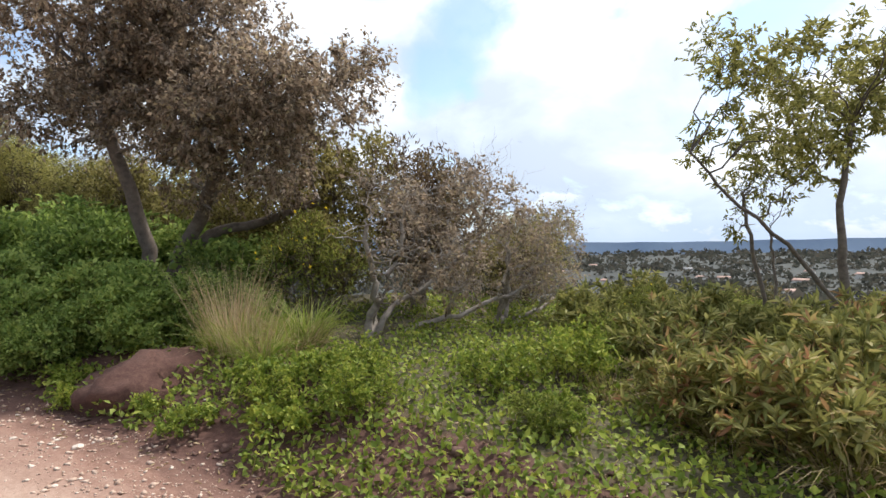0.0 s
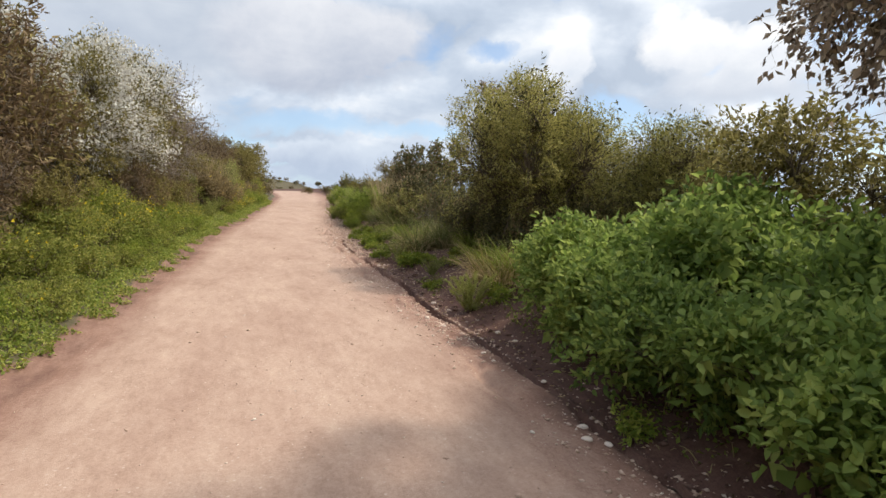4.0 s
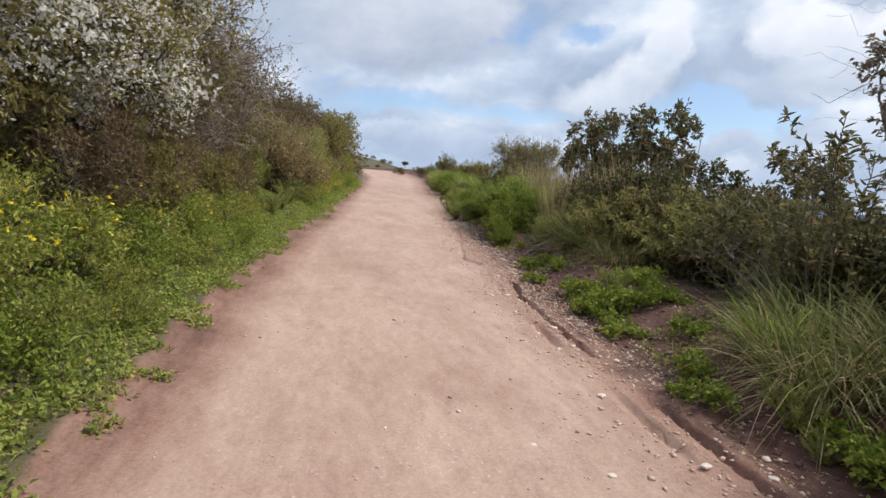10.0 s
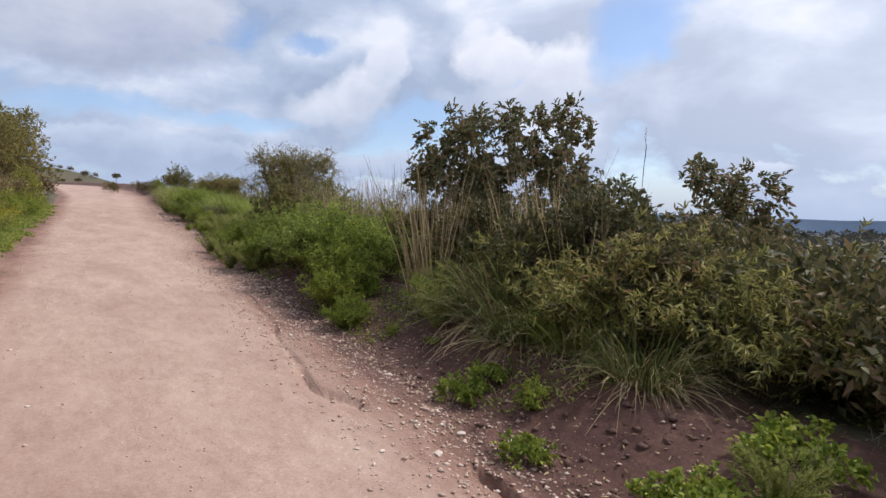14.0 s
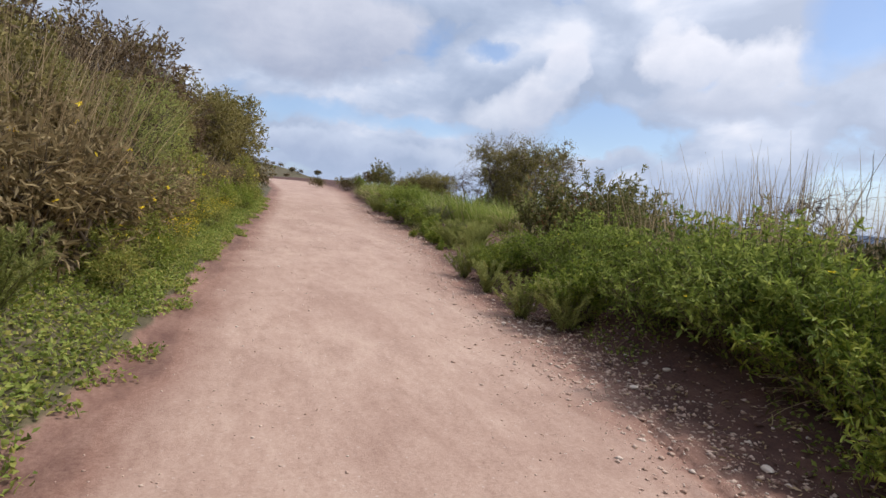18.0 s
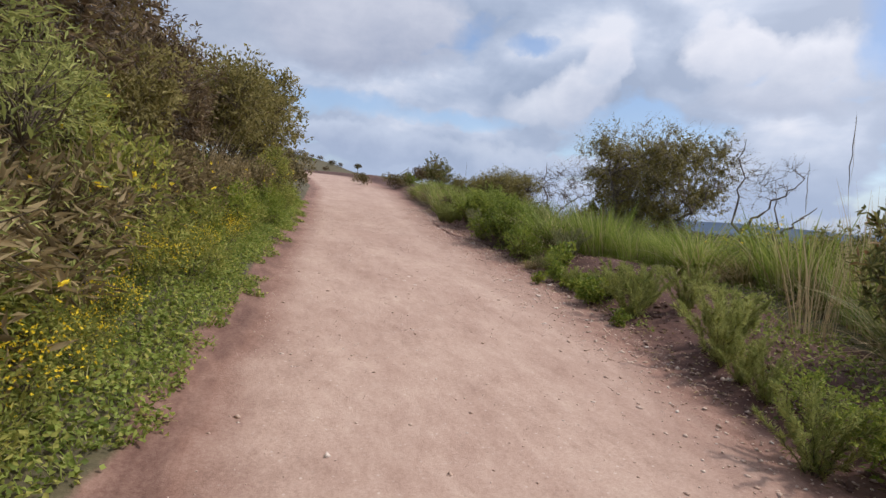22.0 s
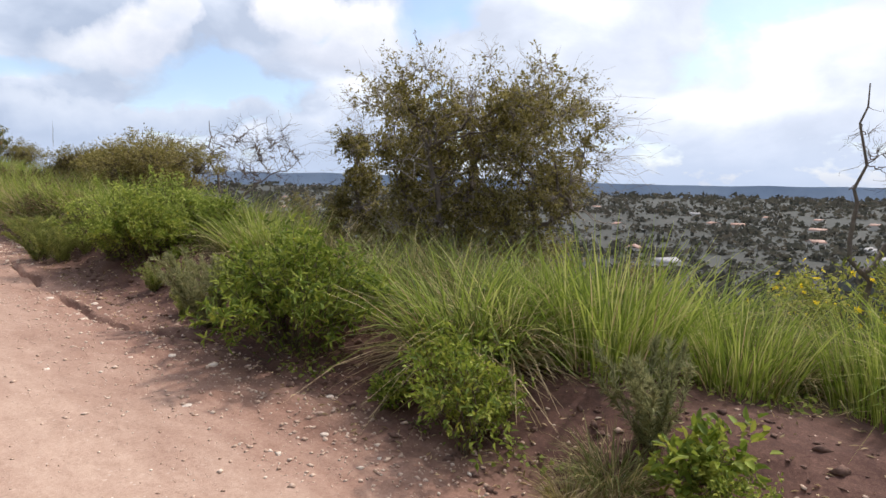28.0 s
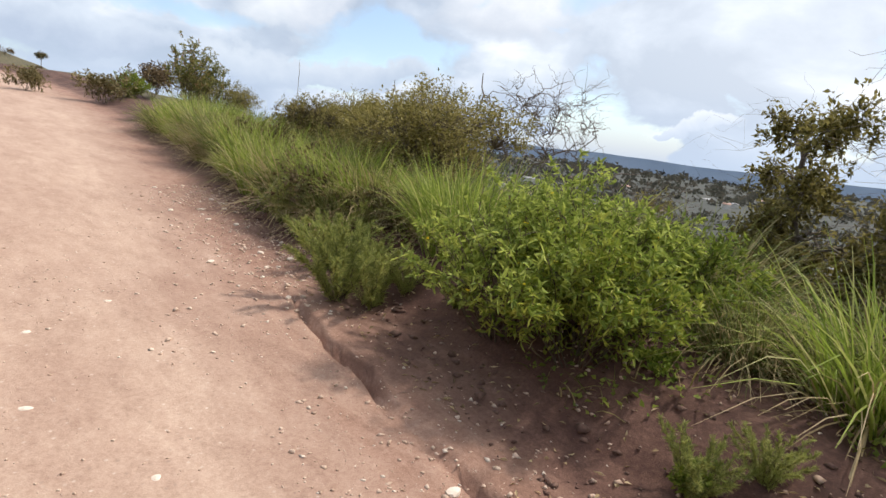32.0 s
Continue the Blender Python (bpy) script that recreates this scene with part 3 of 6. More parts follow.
def make_ground():
    """One sheet whose lines run along the trail's edges, closest at the washed-out side."""
    outer_left = [*np.arange(0.05, 2.6, 0.065)]
    outer_left += wider(outer_left[-1], 0.065, 4600)
    outer_right = [*np.arange(0.022, 1.2, 0.022), *np.arange(1.22, 4.2, 0.065)]
    outer_right += wider(outer_right[-1], 0.065, 4600)
    across = [*np.linspace(0, 0.72, 34, endpoint=False), *np.linspace(0.72, 1, 40)]
    vs = spread(-3.0, 48, 0.085, 4600)
    nl, nc = len(outer_left), len(across)
    nu, nv = nl + nc + len(outer_right), len(vs)
    co, zone = np.zeros((nv, nu, 3)), np.zeros((nv, nu, 4), np.float32)
    for j, y in enumerate(vs):
        yc = min(max(y, -40), 94)
        le, re = left_edge(yc), right_edge(yc)
        # between y 5 and 24 loam ends sooner, painting the bushes' shade into the soil
        far_reach = float(np.interp(yc, [0, 5, 24, 31, 37], [0.7, 0.40, 0.40, 0.5, 0.95]))
        inner_reach = float(np.interp(yc, [0, 33, 38], [0.85, 0.85, 1.5]))
        ragged = 0.10 * lump(0, yc, 1.7, 50)
        line = [le - d for d in reversed(outer_left)] + [le + (re - le) * s for s in across] + [re + d for d in outer_right]
        for i, x in enumerate(line):
            co[j, i] = (x, y, terrain(x, y))
            if i < nl + nc // 2:
                zone[j, i, 0] = 0.30 + 0.70 * step01((x - le + 0.05 + ragged) / 0.6)
                zone[j, i, 1] = step01((le - x - 0.06 + ragged) / 0.35)
            else:
                zone[j, i, 0] = step01((re - x + far_reach + ragged) / (far_reach + inner_reach))
                zone[j, i, 1] = 0.9 * step01((x - re - (1.3 if y > 5 else 0.5)) / 1.2)
            zone[j, i, 2] = step01((math.hypot(x, y) - 150) / 140)
            zone[j, i, 3] = 1
    j, i = np.meshgrid(np.arange(nv - 1), np.arange(nu - 1), indexing="ij")
    a = j * nu + i
    quads = np.stack([a, a + 1, a + nu + 1, a + nu], -1).reshape(-1, 4)
    flatco = co.reshape(-1, 3)
    centre = flatco[quads].mean(1)
    column = np.tile(np.arange(nu - 1), nv - 1)
    on = (column >= nl) & (column < nl + nc - 1) & (centre[:, 1] > -40) & (centre[:, 1] < 94)
    for name, pick, label in (("path", on, "pale pinkish dirt trail with scattered gravel"), ("ground", ~on, "reddish soil hillside with litter and weeds")):
        q = quads[pick]
        used, inv = np.unique(q, return_inverse=True)
        me = mesh_of(name, flatco[used], inv.reshape(-1, 4))
        attr = me.color_attributes.new("zone", "FLOAT_COLOR", "POINT")
        attr.data.foreach_set("color", zone.reshape(-1, 4)[used].ravel())
        me.polygons.foreach_set("use_smooth", np.ones(len(q), bool))
        tagged(part_of(name, me, EARTH), label, name, kind="structure")


make_ground()


# ---- plants ----
def clusters(rng, rx, ry, h, lumps, n, low=0.12, hollow=0.62, lump_size=(0.30, 0.50), rise=(0.35, 0.74)):
    """Points on the skins of several overlapping lumps that make an uneven crown, with the way out."""
    ctr = []
    for k in range(lumps):
        a, r = rng.uniform(0, 2 * np.pi), math.sqrt(rng.uniform(0, 1)) * 0.62
        ctr.append((r * math.cos(a) * rx, r * math.sin(a) * ry, h * rng.uniform(*rise)))
    ctr = np.array(ctr)
    size = rng.uniform(*lump_size, lumps)
    pick = rng.integers(0, lumps, n)
    way = unit(rng.normal(size=(n, 3)) + np.array([0, 0, 0.25]))
    rad = rng.uniform(hollow, 1.0, n)[:, None] * size[pick][:, None] * np.array([rx, ry, h * 0.66])
    at = ctr[pick] + way * rad
    at[:, 2] = np.maximum(at[:, 2], h * low + rng.uniform(0, 0.1, n) * h)
    return ctr, pick, at, way


def bush(name, seed, rx, ry, h, leaf, bark, lumps=9, n=330, per=12, length=0.06, width=0.026, twig=0.16, bare=0.35, extra=None, label="", category="shrub", low=0.06,
         thick=0.02, droop=0.0, hollow=0.55, plain=True, core=0.35, lump_size=(0.30, 0.50), rise=(0.35, 0.74), shade_leaf=None):
    """A many-stemmed shrub: branches, twigs, leaves along the twigs, and larger leaves inside, whose own material can
    darken them for shade.
    """
    rng = np.random.default_rng(seed)
    root = new(name)
    ctr, pick, at, way = clusters(rng, rx, ry, h, lumps, n, low, hollow, lump_size, rise)
    base = rng.normal(0, 0.06, (lumps, 3)) * np.array([rx, ry, 0]) + np.array([0, 0, -0.05])
    stems = bent(rng, base, ctr, 7, 0.1, 0.06)
    t = np.linspace(1, 0.4, 7)[None] * thick * rng.uniform(0.7, 1.3, (lumps, 1))
    pieces = [tubes(stems, t, 5)]
    some = rng.random(n) < bare * 0.5 + 0.5
    inner = stems[pick[some], 4] * 0.5 + ctr[pick[some]] * 0.5
    limbs = bent(rng, inner, at[some] + way[some] * twig * 0.5, 4, 0.06, 0.08)
    pieces.append(tubes(limbs, np.linspace(1, 0.25, 4)[None] * thick * 0.32 * rng.uniform(0.6, 1.2, (some.sum(), 1)), 3))
    part_of("branchwork", mesh_of("branchwork", *merge(pieces)), bark, root)
    f = rng.uniform(0, 1, (n, per, 1))
    dirs = unit(way[:, None] + rng.normal(0, 0.45, (n, 1, 3)) + np.array([0, 0, 0.3 - droop]))
    pts = at[:, None] + dirs * twig * (f - 0.25) + rng.normal(0, 0.17 * twig, (n, per, 3))
    face = unit(dirs + rng.normal(0, 0.75, (n, per, 3)) - np.array([0, 0, droop]))
    green = part_of("foliage", mesh_of("foliage", *leaves(rng, pts.reshape(-1, 3), face.reshape(-1, 3), length, width, plain=plain)), leaf, root)
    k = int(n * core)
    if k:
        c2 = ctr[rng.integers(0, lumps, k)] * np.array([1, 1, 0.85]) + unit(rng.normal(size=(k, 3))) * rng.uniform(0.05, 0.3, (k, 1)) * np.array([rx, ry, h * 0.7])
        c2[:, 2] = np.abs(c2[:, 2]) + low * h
        part_of("inner_foliage", mesh_of("inner_foliage", *leaves(rng, c2, rng.normal(size=(k, 3)), length * 1.7, width * 2.1, plain=True)), shade_leaf or leaf, root)
    if extra:
        kind, share = extra
        top = at[:, 2] > (0.34 if kind == "fluff" else 0.45) * h
        if kind == "fluff":
            top &= np.array([noise.noise(Vector(q) * 1.1 + Vector((seed, 0, 0))) > -0.02 for q in at])
        sel = np.where(top & (rng.random(n) < share))[0]
        if kind == "fluff":
            tuft = rng.normal(0, 1, (len(sel), 34, 3)) * np.array([0.10, 0.10, 0.06])
            p = (at[sel][:, None] + way[sel][:, None] * twig * 0.8 + tuft).reshape(-1, 3)
            ob = part_of("fluff", mesh_of("fluff", *leaves(rng, p, rng.normal(size=p.shape) + np.array([0, 0, 0.5]), 0.055, 0.03, plain=True)), FLUFF, green, "fluffy white seed heads")
        else:
            small = kind == "mustard"
            sel = np.repeat(sel, 4) if small else sel
            p = np.repeat(at[sel] + way[sel] * twig * 0.9 + np.array([0, 0, 0.03]) + rng.normal(0, 0.06 * small, (len(sel), 3)), 8, 0)
            a = np.tile(np.arange(8) * 2 * np.pi / 8, len(sel))
            axis = unit(np.repeat(rng.normal(size=(len(sel), 3)) + np.array([0, 0, 0.7]), 8, 0))
            e1 = unit(np.cross(axis, np.array([0.3, 0.9, 0.1])))
            d = e1 * np.cos(a)[:, None] + np.cross(axis, e1) * np.sin(a)[:, None]
            ob = part_of("blossom", mesh_of("blossom", *leaves(rng, p, d, 0.012 if small else 0.027, 0.009 if small else 0.016, 0.0, 0.0, True)), PETAL, green, "yellow daisy flowers")
        tagged(ob, kind="stuff")
    return tagged(root, label, category)


def tussock(name, seed, n, h, spread_r, blade, label, droop=0.6, width=0.008, dead=0.2, lean_by=1.0):
    rng = np.random.default_rng(seed)
    root = new(name)
    a, r = rng.uniform(0, 2 * np.pi, n), np.sqrt(rng.uniform(0, 1, n)) * spread_r
    at = np.stack([r * np.cos(a), r * np.sin(a), np.full(n, -0.03)], -1)
    lean = lean_by * rng.uniform(0.1, 0.75, n) * (0.4 + r / spread_r * 0.8)
    a2 = a + rng.normal(0, 0.5, n)
    way = np.stack([lean * np.cos(a2), lean * np.sin(a2), np.ones(n)], -1)
    k = int(n * (1 - dead))
    part_of("grass", mesh_of("grass", *blades(rng, at[:k], way[:k], h, width, droop)), blade, root)
    if dead > 0.1:
        m = n // 5
        out = np.stack([np.cos(a[:m]), np.sin(a[:m]), rng.uniform(0.0, 0.5, m)], -1)
        part_of("dry_skirt", mesh_of("dry_skirt", *blades(rng, at[:m] + np.array([0, 0, 0.05]), out, h * 0.55, width, droop * 1.4)), STRAW, root, "dead brown blades hanging round its foot")
    if k < n:
        part_of("dry_grass", mesh_of("dry_grass", *blades(rng, at[k:], way[k:] + np.array([0, 0, -0.3]), h * 0.85, width * 0.8, droop * 1.3)), STRAW, root, "dry straw-coloured blades")
    return tagged(root, label, "grass")


def twig_shrub(name, seed, rx, ry, h, bark, label, n=420, levels=2, category="shrub", leaf=None, thick=0.035):
    """A dead or half-bare shrub of crooked grey branches."""
    rng = np.random.default_rng(seed)
    root = new(name)
    m = 9
    a = rng.uniform(0, 2 * np.pi, m)
    ends = np.stack([np.cos(a) * rx * rng.uniform(0.4, 1.0, m), np.sin(a) * ry * rng.uniform(0.4, 1.0, m), h * rng.uniform(0.4, 0.85, m)], -1)
    starts = rng.normal(0, 0.12, (m, 3)) * np.array([1, 1, 0]) + np.array([0, 0, -0.05])
    main = bent(rng, starts, ends, 9, 0.12, 0.06)
    pieces = [tubes(main, np.linspace(1, 0.35, 9)[None] * thick * rng.uniform(0.6, 1.3, (m, 1)), 6)]
    part_of("stem", mesh_of("stem", *merge(pieces)), bark, root)
    pieces = []
    src, rad, reach = main, thick * 0.5, 0.42
    tips = None
    for lev in range(levels):
        cnt = n // (4 if lev == 0 else 1)
        i, j = rng.integers(0, len(src), cnt), rng.integers(2, src.shape[1], cnt)
        p = src[i, j]
        out = unit(src[i, j] - src[i, np.maximum(j - 2, 0)] + rng.normal(0, 0.25, (cnt, 3))) + rng.normal(0, 0.5, (cnt, 3)) + np.array([0, 0, 0.12])
        e = p + unit(out) * rng.uniform(0.4, 1.0, (cnt, 1)) * reach * (rx + h) / 2
        e[:, 2] = np.maximum(e[:, 2], 0.05)
        k = 6 if lev == 0 else 4
        src = bent(rng, p, e, k, 0.05, 0.08)
        pieces.append(tubes(src, np.linspace(1, 0.3, k)[None] * rad * rng.uniform(0.5, 1.1, (cnt, 1)), 4 if lev == 0 else 3))
        rad, reach, tips = rad * 0.4, reach * 0.62, src
    tagged(part_of("branchwork", mesh_of("branchwork", *pieces[0]), bark, root), kind="stuff")
    for fine in pieces[1:]:
        tagged(part_of("twigwork", mesh_of("twigwork", *fine), bark, root), kind="stuff")
    if leaf:
        mat, per, length, width, share = leaf
        keep = tips[rng.random(len(tips)) < share]
        p = keep[:, rng.integers(1, 4, per)].reshape(-1, 3) + rng.normal(0, 0.05, (len(keep) * per, 3))
        part_of("foliage", mesh_of("foliage", *leaves(rng, p, rng.normal(size=p.shape) + np.array([0, 0, 0.4]), length, width, plain=True)), mat, root)
    return tagged(root, label, category)


def tree(name, seed, trunk, crown, leaf, label, n=900, per=14, length=0.06, width=0.028, thick=0.13, limbs=6, lumps=12, droop=0.2, bark=None, bare=0.5):
    """A tree: a trunk through given bends, limbs to the lumps of an uneven crown, twigs and leaves.
    crown: centre and half sizes."""
    rng = np.random.default_rng(seed)
    root = new(name)
    bark = bark or BARK
    trunk = np.array(trunk, float)
    f = np.linspace(0, len(trunk) - 1, 12)
    line = np.stack([np.interp(f, np.arange(len(trunk)), trunk[:, k]) for k in range(3)], -1)
    line[1:-1] = (line[:-2] + 2 * line[1:-1] + line[2:]) / 4 + rng.normal(0, 0.018, (10, 3))
    bole = part_of("trunk", mesh_of("trunk", *tubes(line[None], (np.linspace(1, 0.5, 12) ** 0.8 * thick)[None], 10)), bark, root)
    c, s = np.array(crown[0]), np.array(crown[1])
    ctr, pick, at, way = clusters(rng, s[0], s[1], 2 * s[2], lumps, n, 0.0, 0.5)
    ctr, at = ctr + c - np.array([0, 0, s[2]]), at + c - np.array([0, 0, s[2]])
    begin = line[rng.integers(7, 12, lumps)]
    arms = bent(rng, begin, ctr, 8, 0.08, 0.03)
    part_of("limb", mesh_of("limb", *tubes(arms, np.linspace(1, 0.3, 8)[None] * thick * 0.36 * rng.uniform(0.6, 1.1, (lumps, 1)), 6)), bark, bole)
    some = rng.random(n) < bare
    inner = arms[pick[some], rng.integers(4, 8, some.sum())]
    twigs = bent(rng, inner, at[some], 6, 0.06, 0.10)
    part_of("twigwork", mesh_of("twigwork", *tubes(twigs, np.linspace(1, 0.25, 6)[None] * 0.0095 * rng.uniform(0.5, 1.3, (some.sum(), 1)), 3)), TWIG, root)
    dirs = unit(way[:, None] + rng.normal(0, 0.5, (n, 1, 3)) + np.array([0, 0, -droop]))
    g = rng.uniform(-0.3, 1, (n, per, 1))
    pts = at[:, None] + dirs * 0.24 * g + rng.normal(0, 0.06, (n, per, 3))
    face = dirs + rng.normal(0, 0.7, (n, per, 3)) - np.array([0, 0, droop])
    part_of("crown", mesh_of("crown", *leaves(rng, pts.reshape(-1, 3), face.reshape(-1, 3), length, width, plain=True)), leaf, root)
    return tagged(root, label, "tree")


def reach_out(rng, pts, rads, targets, k, wild, sag, thin, least):
    """Branches from the nearest wood to each target: lines and radii."""
    near = np.argmin(((targets[:, None] - pts[None]) ** 2).sum(-1), 1)
    lines = bent(rng, pts[near], targets, k, sag, wild)
    start = np.maximum(rads[near] * thin, least)
    return lines, np.linspace(1, 0.35, k)[None] * start[:, None]


def ramified(name, seed, boles, thick, crown, leaf, label, lumps=14, boughs=130, twigs=1000, per=9, length=0.06, width=0.026, bark=None, twig_bark=None,
             share=1.0, spikes=0, category="tree", droop=0.2, lump_size=(0.26, 0.45), fine=0.0016, limb_sag=0.06, plain=True, hollow=0.45, leaf_low=0.0, taper=0.5, crook=0.012, second=0.75, rise=(0.22, 0.80)):
    """A tree whose wood forks from bole to limb to bough to twig, with leaves along the twigs.
    boles: bends of each bole. crown: centre and half sizes. share: how many twigs bear leaves. spikes: bare twigs that stand out of the crown."""
    rng = np.random.default_rng(seed)
    root = new(name)
    bark, twig_bark = bark or BARK, twig_bark or TWIG
    pts, rads, bole = [], [], None
    for b, bends in enumerate(boles):
        bends = np.array(bends, float)
        f = np.linspace(0, len(bends) - 1, 14)
        line = np.stack([np.interp(f, np.arange(len(bends)), bends[:, c]) for c in range(3)], -1)
        line[1:-1] = (line[:-2] + 2 * line[1:-1] + line[2:]) / 4 + rng.normal(0, crook, (12, 3))
        r = np.linspace(1, taper, 14) ** 0.8 * thick * (1 if b == 0 else second)
        r[0] *= 1.25
        me = mesh_of("trunk", *tubes(line[None], r[None], 10))
        me.polygons.foreach_set("use_smooth", np.ones(len(me.polygons), bool))
        ob = part_of("trunk" if b == 0 else "limb", me, bark, root if b == 0 else bole)
        bole = bole or ob
        pts.append(line[5:])
        rads.append(r[5:])
    pts, rads = np.concatenate(pts), np.concatenate(rads)
    c, s = np.array(crown[0]), np.array(crown[1])
    ctr, pick, at, way = clusters(rng, s[0], s[1], 2 * s[2], lumps, twigs, 0.0, hollow, lump_size, rise)
    low = c - np.array([0, 0, s[2]])
    ctr, at = ctr + low, at + low
    arms, ar = reach_out(rng, pts, rads, ctr, 9, 0.05, limb_sag, 0.5, thick * 0.2)
    for arm, radius in zip(arms, ar):
        part_of("limb", mesh_of("limb", *tubes(arm[None], radius[None], 6)), bark, bole)
    pts, rads = np.concatenate([pts, arms[:, 2:].reshape(-1, 3)]), np.concatenate([rads, ar[:, 2:].ravel()])
    goal = at[rng.integers(0, twigs, boughs)] * 0.85 + ctr[rng.integers(0, lumps, boughs)] * 0.15
    mids, mr = reach_out(rng, pts, rads, goal, 7, 0.07, 0.05, 0.5, fine * 2.2)
    tagged(part_of("branchwork", mesh_of("branchwork", *tubes(mids, mr, 4)), bark, root), kind="stuff")
    pts, rads = np.concatenate([pts, mids[:, 1:].reshape(-1, 3)]), np.concatenate([rads, mr[:, 1:].ravel()])
    if spikes:
        out = unit(rng.normal(size=(spikes, 3)) + np.array([0, 0, 0.8]))
        at = np.concatenate([at, c + out * s * rng.uniform(0.8, 1.12, (spikes, 1))])
    ends, er = reach_out(rng, pts, rads, at, 6, 0.09, 0.04, 0.45, fine)
    tagged(part_of("twigwork", mesh_of("twigwork", *tubes(ends, er, 3)), twig_bark, root), kind="stuff")
    green = np.where((rng.random(twigs) < share) & (at[:twigs, 2] > low[2] + leaf_low * 2 * s[2]))[0]
    if len(green) and leaf:
        m = len(green)
        f = rng.uniform(1.5, 5, (m, per))
        j = np.minimum(f.astype(int), 4)
        g = (f - j)[..., None]
        i = green[:, None]
        p = ends[i, j] * (1 - g) + ends[i, j + 1] * g + rng.normal(0, 0.02, (m, per, 3))
        d = unit(ends[i, 5] - ends[i, 3]) + rng.normal(0, 0.75, (m, per, 3)) - np.array([0, 0, droop])
        part_of("crown", mesh_of("crown", *leaves(rng, p.reshape(-1, 3), d.reshape(-1, 3), length, width, plain=plain)), leaf, root)
    return tagged(root, label, category)


def stemmy(name, seed, rx, ry, h, leaf, label, stems=36, side=4, per=16, length=0.07, width=0.022, low=0.15, category="shrub", thick=0.006, flowers=0.0, dome=0.45, spreading_tip=0.8):
    """A leafy plant of many stems from one foot, each with side shoots and leaves in whorls up to its tip."""
    rng = np.random.default_rng(seed)
    root = new(name)
    a, r = rng.uniform(0, 2 * np.pi, stems), np.sqrt(rng.uniform(0, 1, stems))
    ends = np.stack([np.cos(a) * r * rx, np.sin(a) * r * ry, h * (1 - dome * r ** 2) * rng.uniform(0.72, 1.06, stems)], -1)
    foot = ends * np.array([0.18, 0.18, 0]) + rng.normal(0, 0.02, (stems, 3)) * np.array([1, 1, 0]) + np.array([0, 0, -0.04])
    main = bent(rng, foot, ends, 7, 0.12, 0.03)
    i, j = np.repeat(np.arange(stems), side), rng.integers(2, 6, stems * side)
    start = main[i, j]
    tip = start + unit(unit(main[i, j + 1] - main[i, j]) + rng.normal(0, spreading_tip * 0.6, (len(i), 3)) + np.array([0, 0, 0.25])) * (h * rng.uniform(0.12, 0.3, (len(i), 1)))
    shoots = bent(rng, start, tip, 7, 0.05, 0.04)
    lines = np.concatenate([main, shoots])
    t = np.concatenate([np.full(stems, thick), np.full(len(i), thick * 0.5)])
    tagged(part_of("stalk", mesh_of("stalk", *tubes(lines, np.linspace(1, 0.35, 7)[None] * t[:, None], 3)), STEM, root), kind="stuff")
    n = len(lines)
    f = low * 6 + (6 - low * 6) * rng.uniform(0, 1, (n, per)) ** 0.8
    f[:, :4] = 5.9
    j = np.minimum(f.astype(int), 5)
    g = (f - j)[..., None]
    i = np.arange(n)[:, None]
    p = lines[i, j] * (1 - g) + lines[i, j + 1] * g
    d = unit(lines[i, j + 1] - lines[i, j]) * 0.55 + unit(rng.normal(size=(n, per, 3))) + np.array([0, 0, 0.1])
    part_of("foliage", mesh_of("foliage", *leaves(rng, p.reshape(-1, 3), d.reshape(-1, 3), length, width, 0.2, 0.3)), leaf, root)
    if flowers:
        sel = np.where(rng.random(n) < flowers)[0]
        q = np.repeat(lines[sel, 6] + np.array([0, 0, 0.025]), 8, 0)
        b = np.tile(np.arange(8) * 2 * np.pi / 8, len(sel))
        d = np.stack([np.cos(b), np.sin(b), np.full(len(b), 0.35)], -1)
        tagged(part_of("blossom", mesh_of("blossom", *leaves(rng, q, d, 0.02, 0.012, 0.0, 0.0, True)), PETAL, root, "yellow daisy flowers"), kind="stuff")
    return tagged(root, label, category)


def seed_stalk(name, seed, h, label):
    """One thin dry stalk with a slender dark seed head."""
    rng = np.random.default_rng(seed)
    root = new(name)
    line = bent(rng, [(0, 0, -0.05)], [(0.10, 0.05, h)], 10, 0.0, 0.012)
    part_of("stalk", mesh_of("stalk", *tubes(line, np.linspace(1, 0.5, 10)[None] * 0.0024, 4)), STRAW, root)
    head = bent(rng, line[0, 6:7], line[0, 9:10] + np.array([0, 0, 0.05]), 8, 0.0, 0.01)
    part_of("seed_head", mesh_of("seed_head", *tubes(head, np.array([[0.3, 0.8, 1, 0.9, 1, 0.8, 0.6, 0.15]]) * 0.005, 5)), STEM, root, "slender dark seed head")
    return tagged(root, label, "grass")


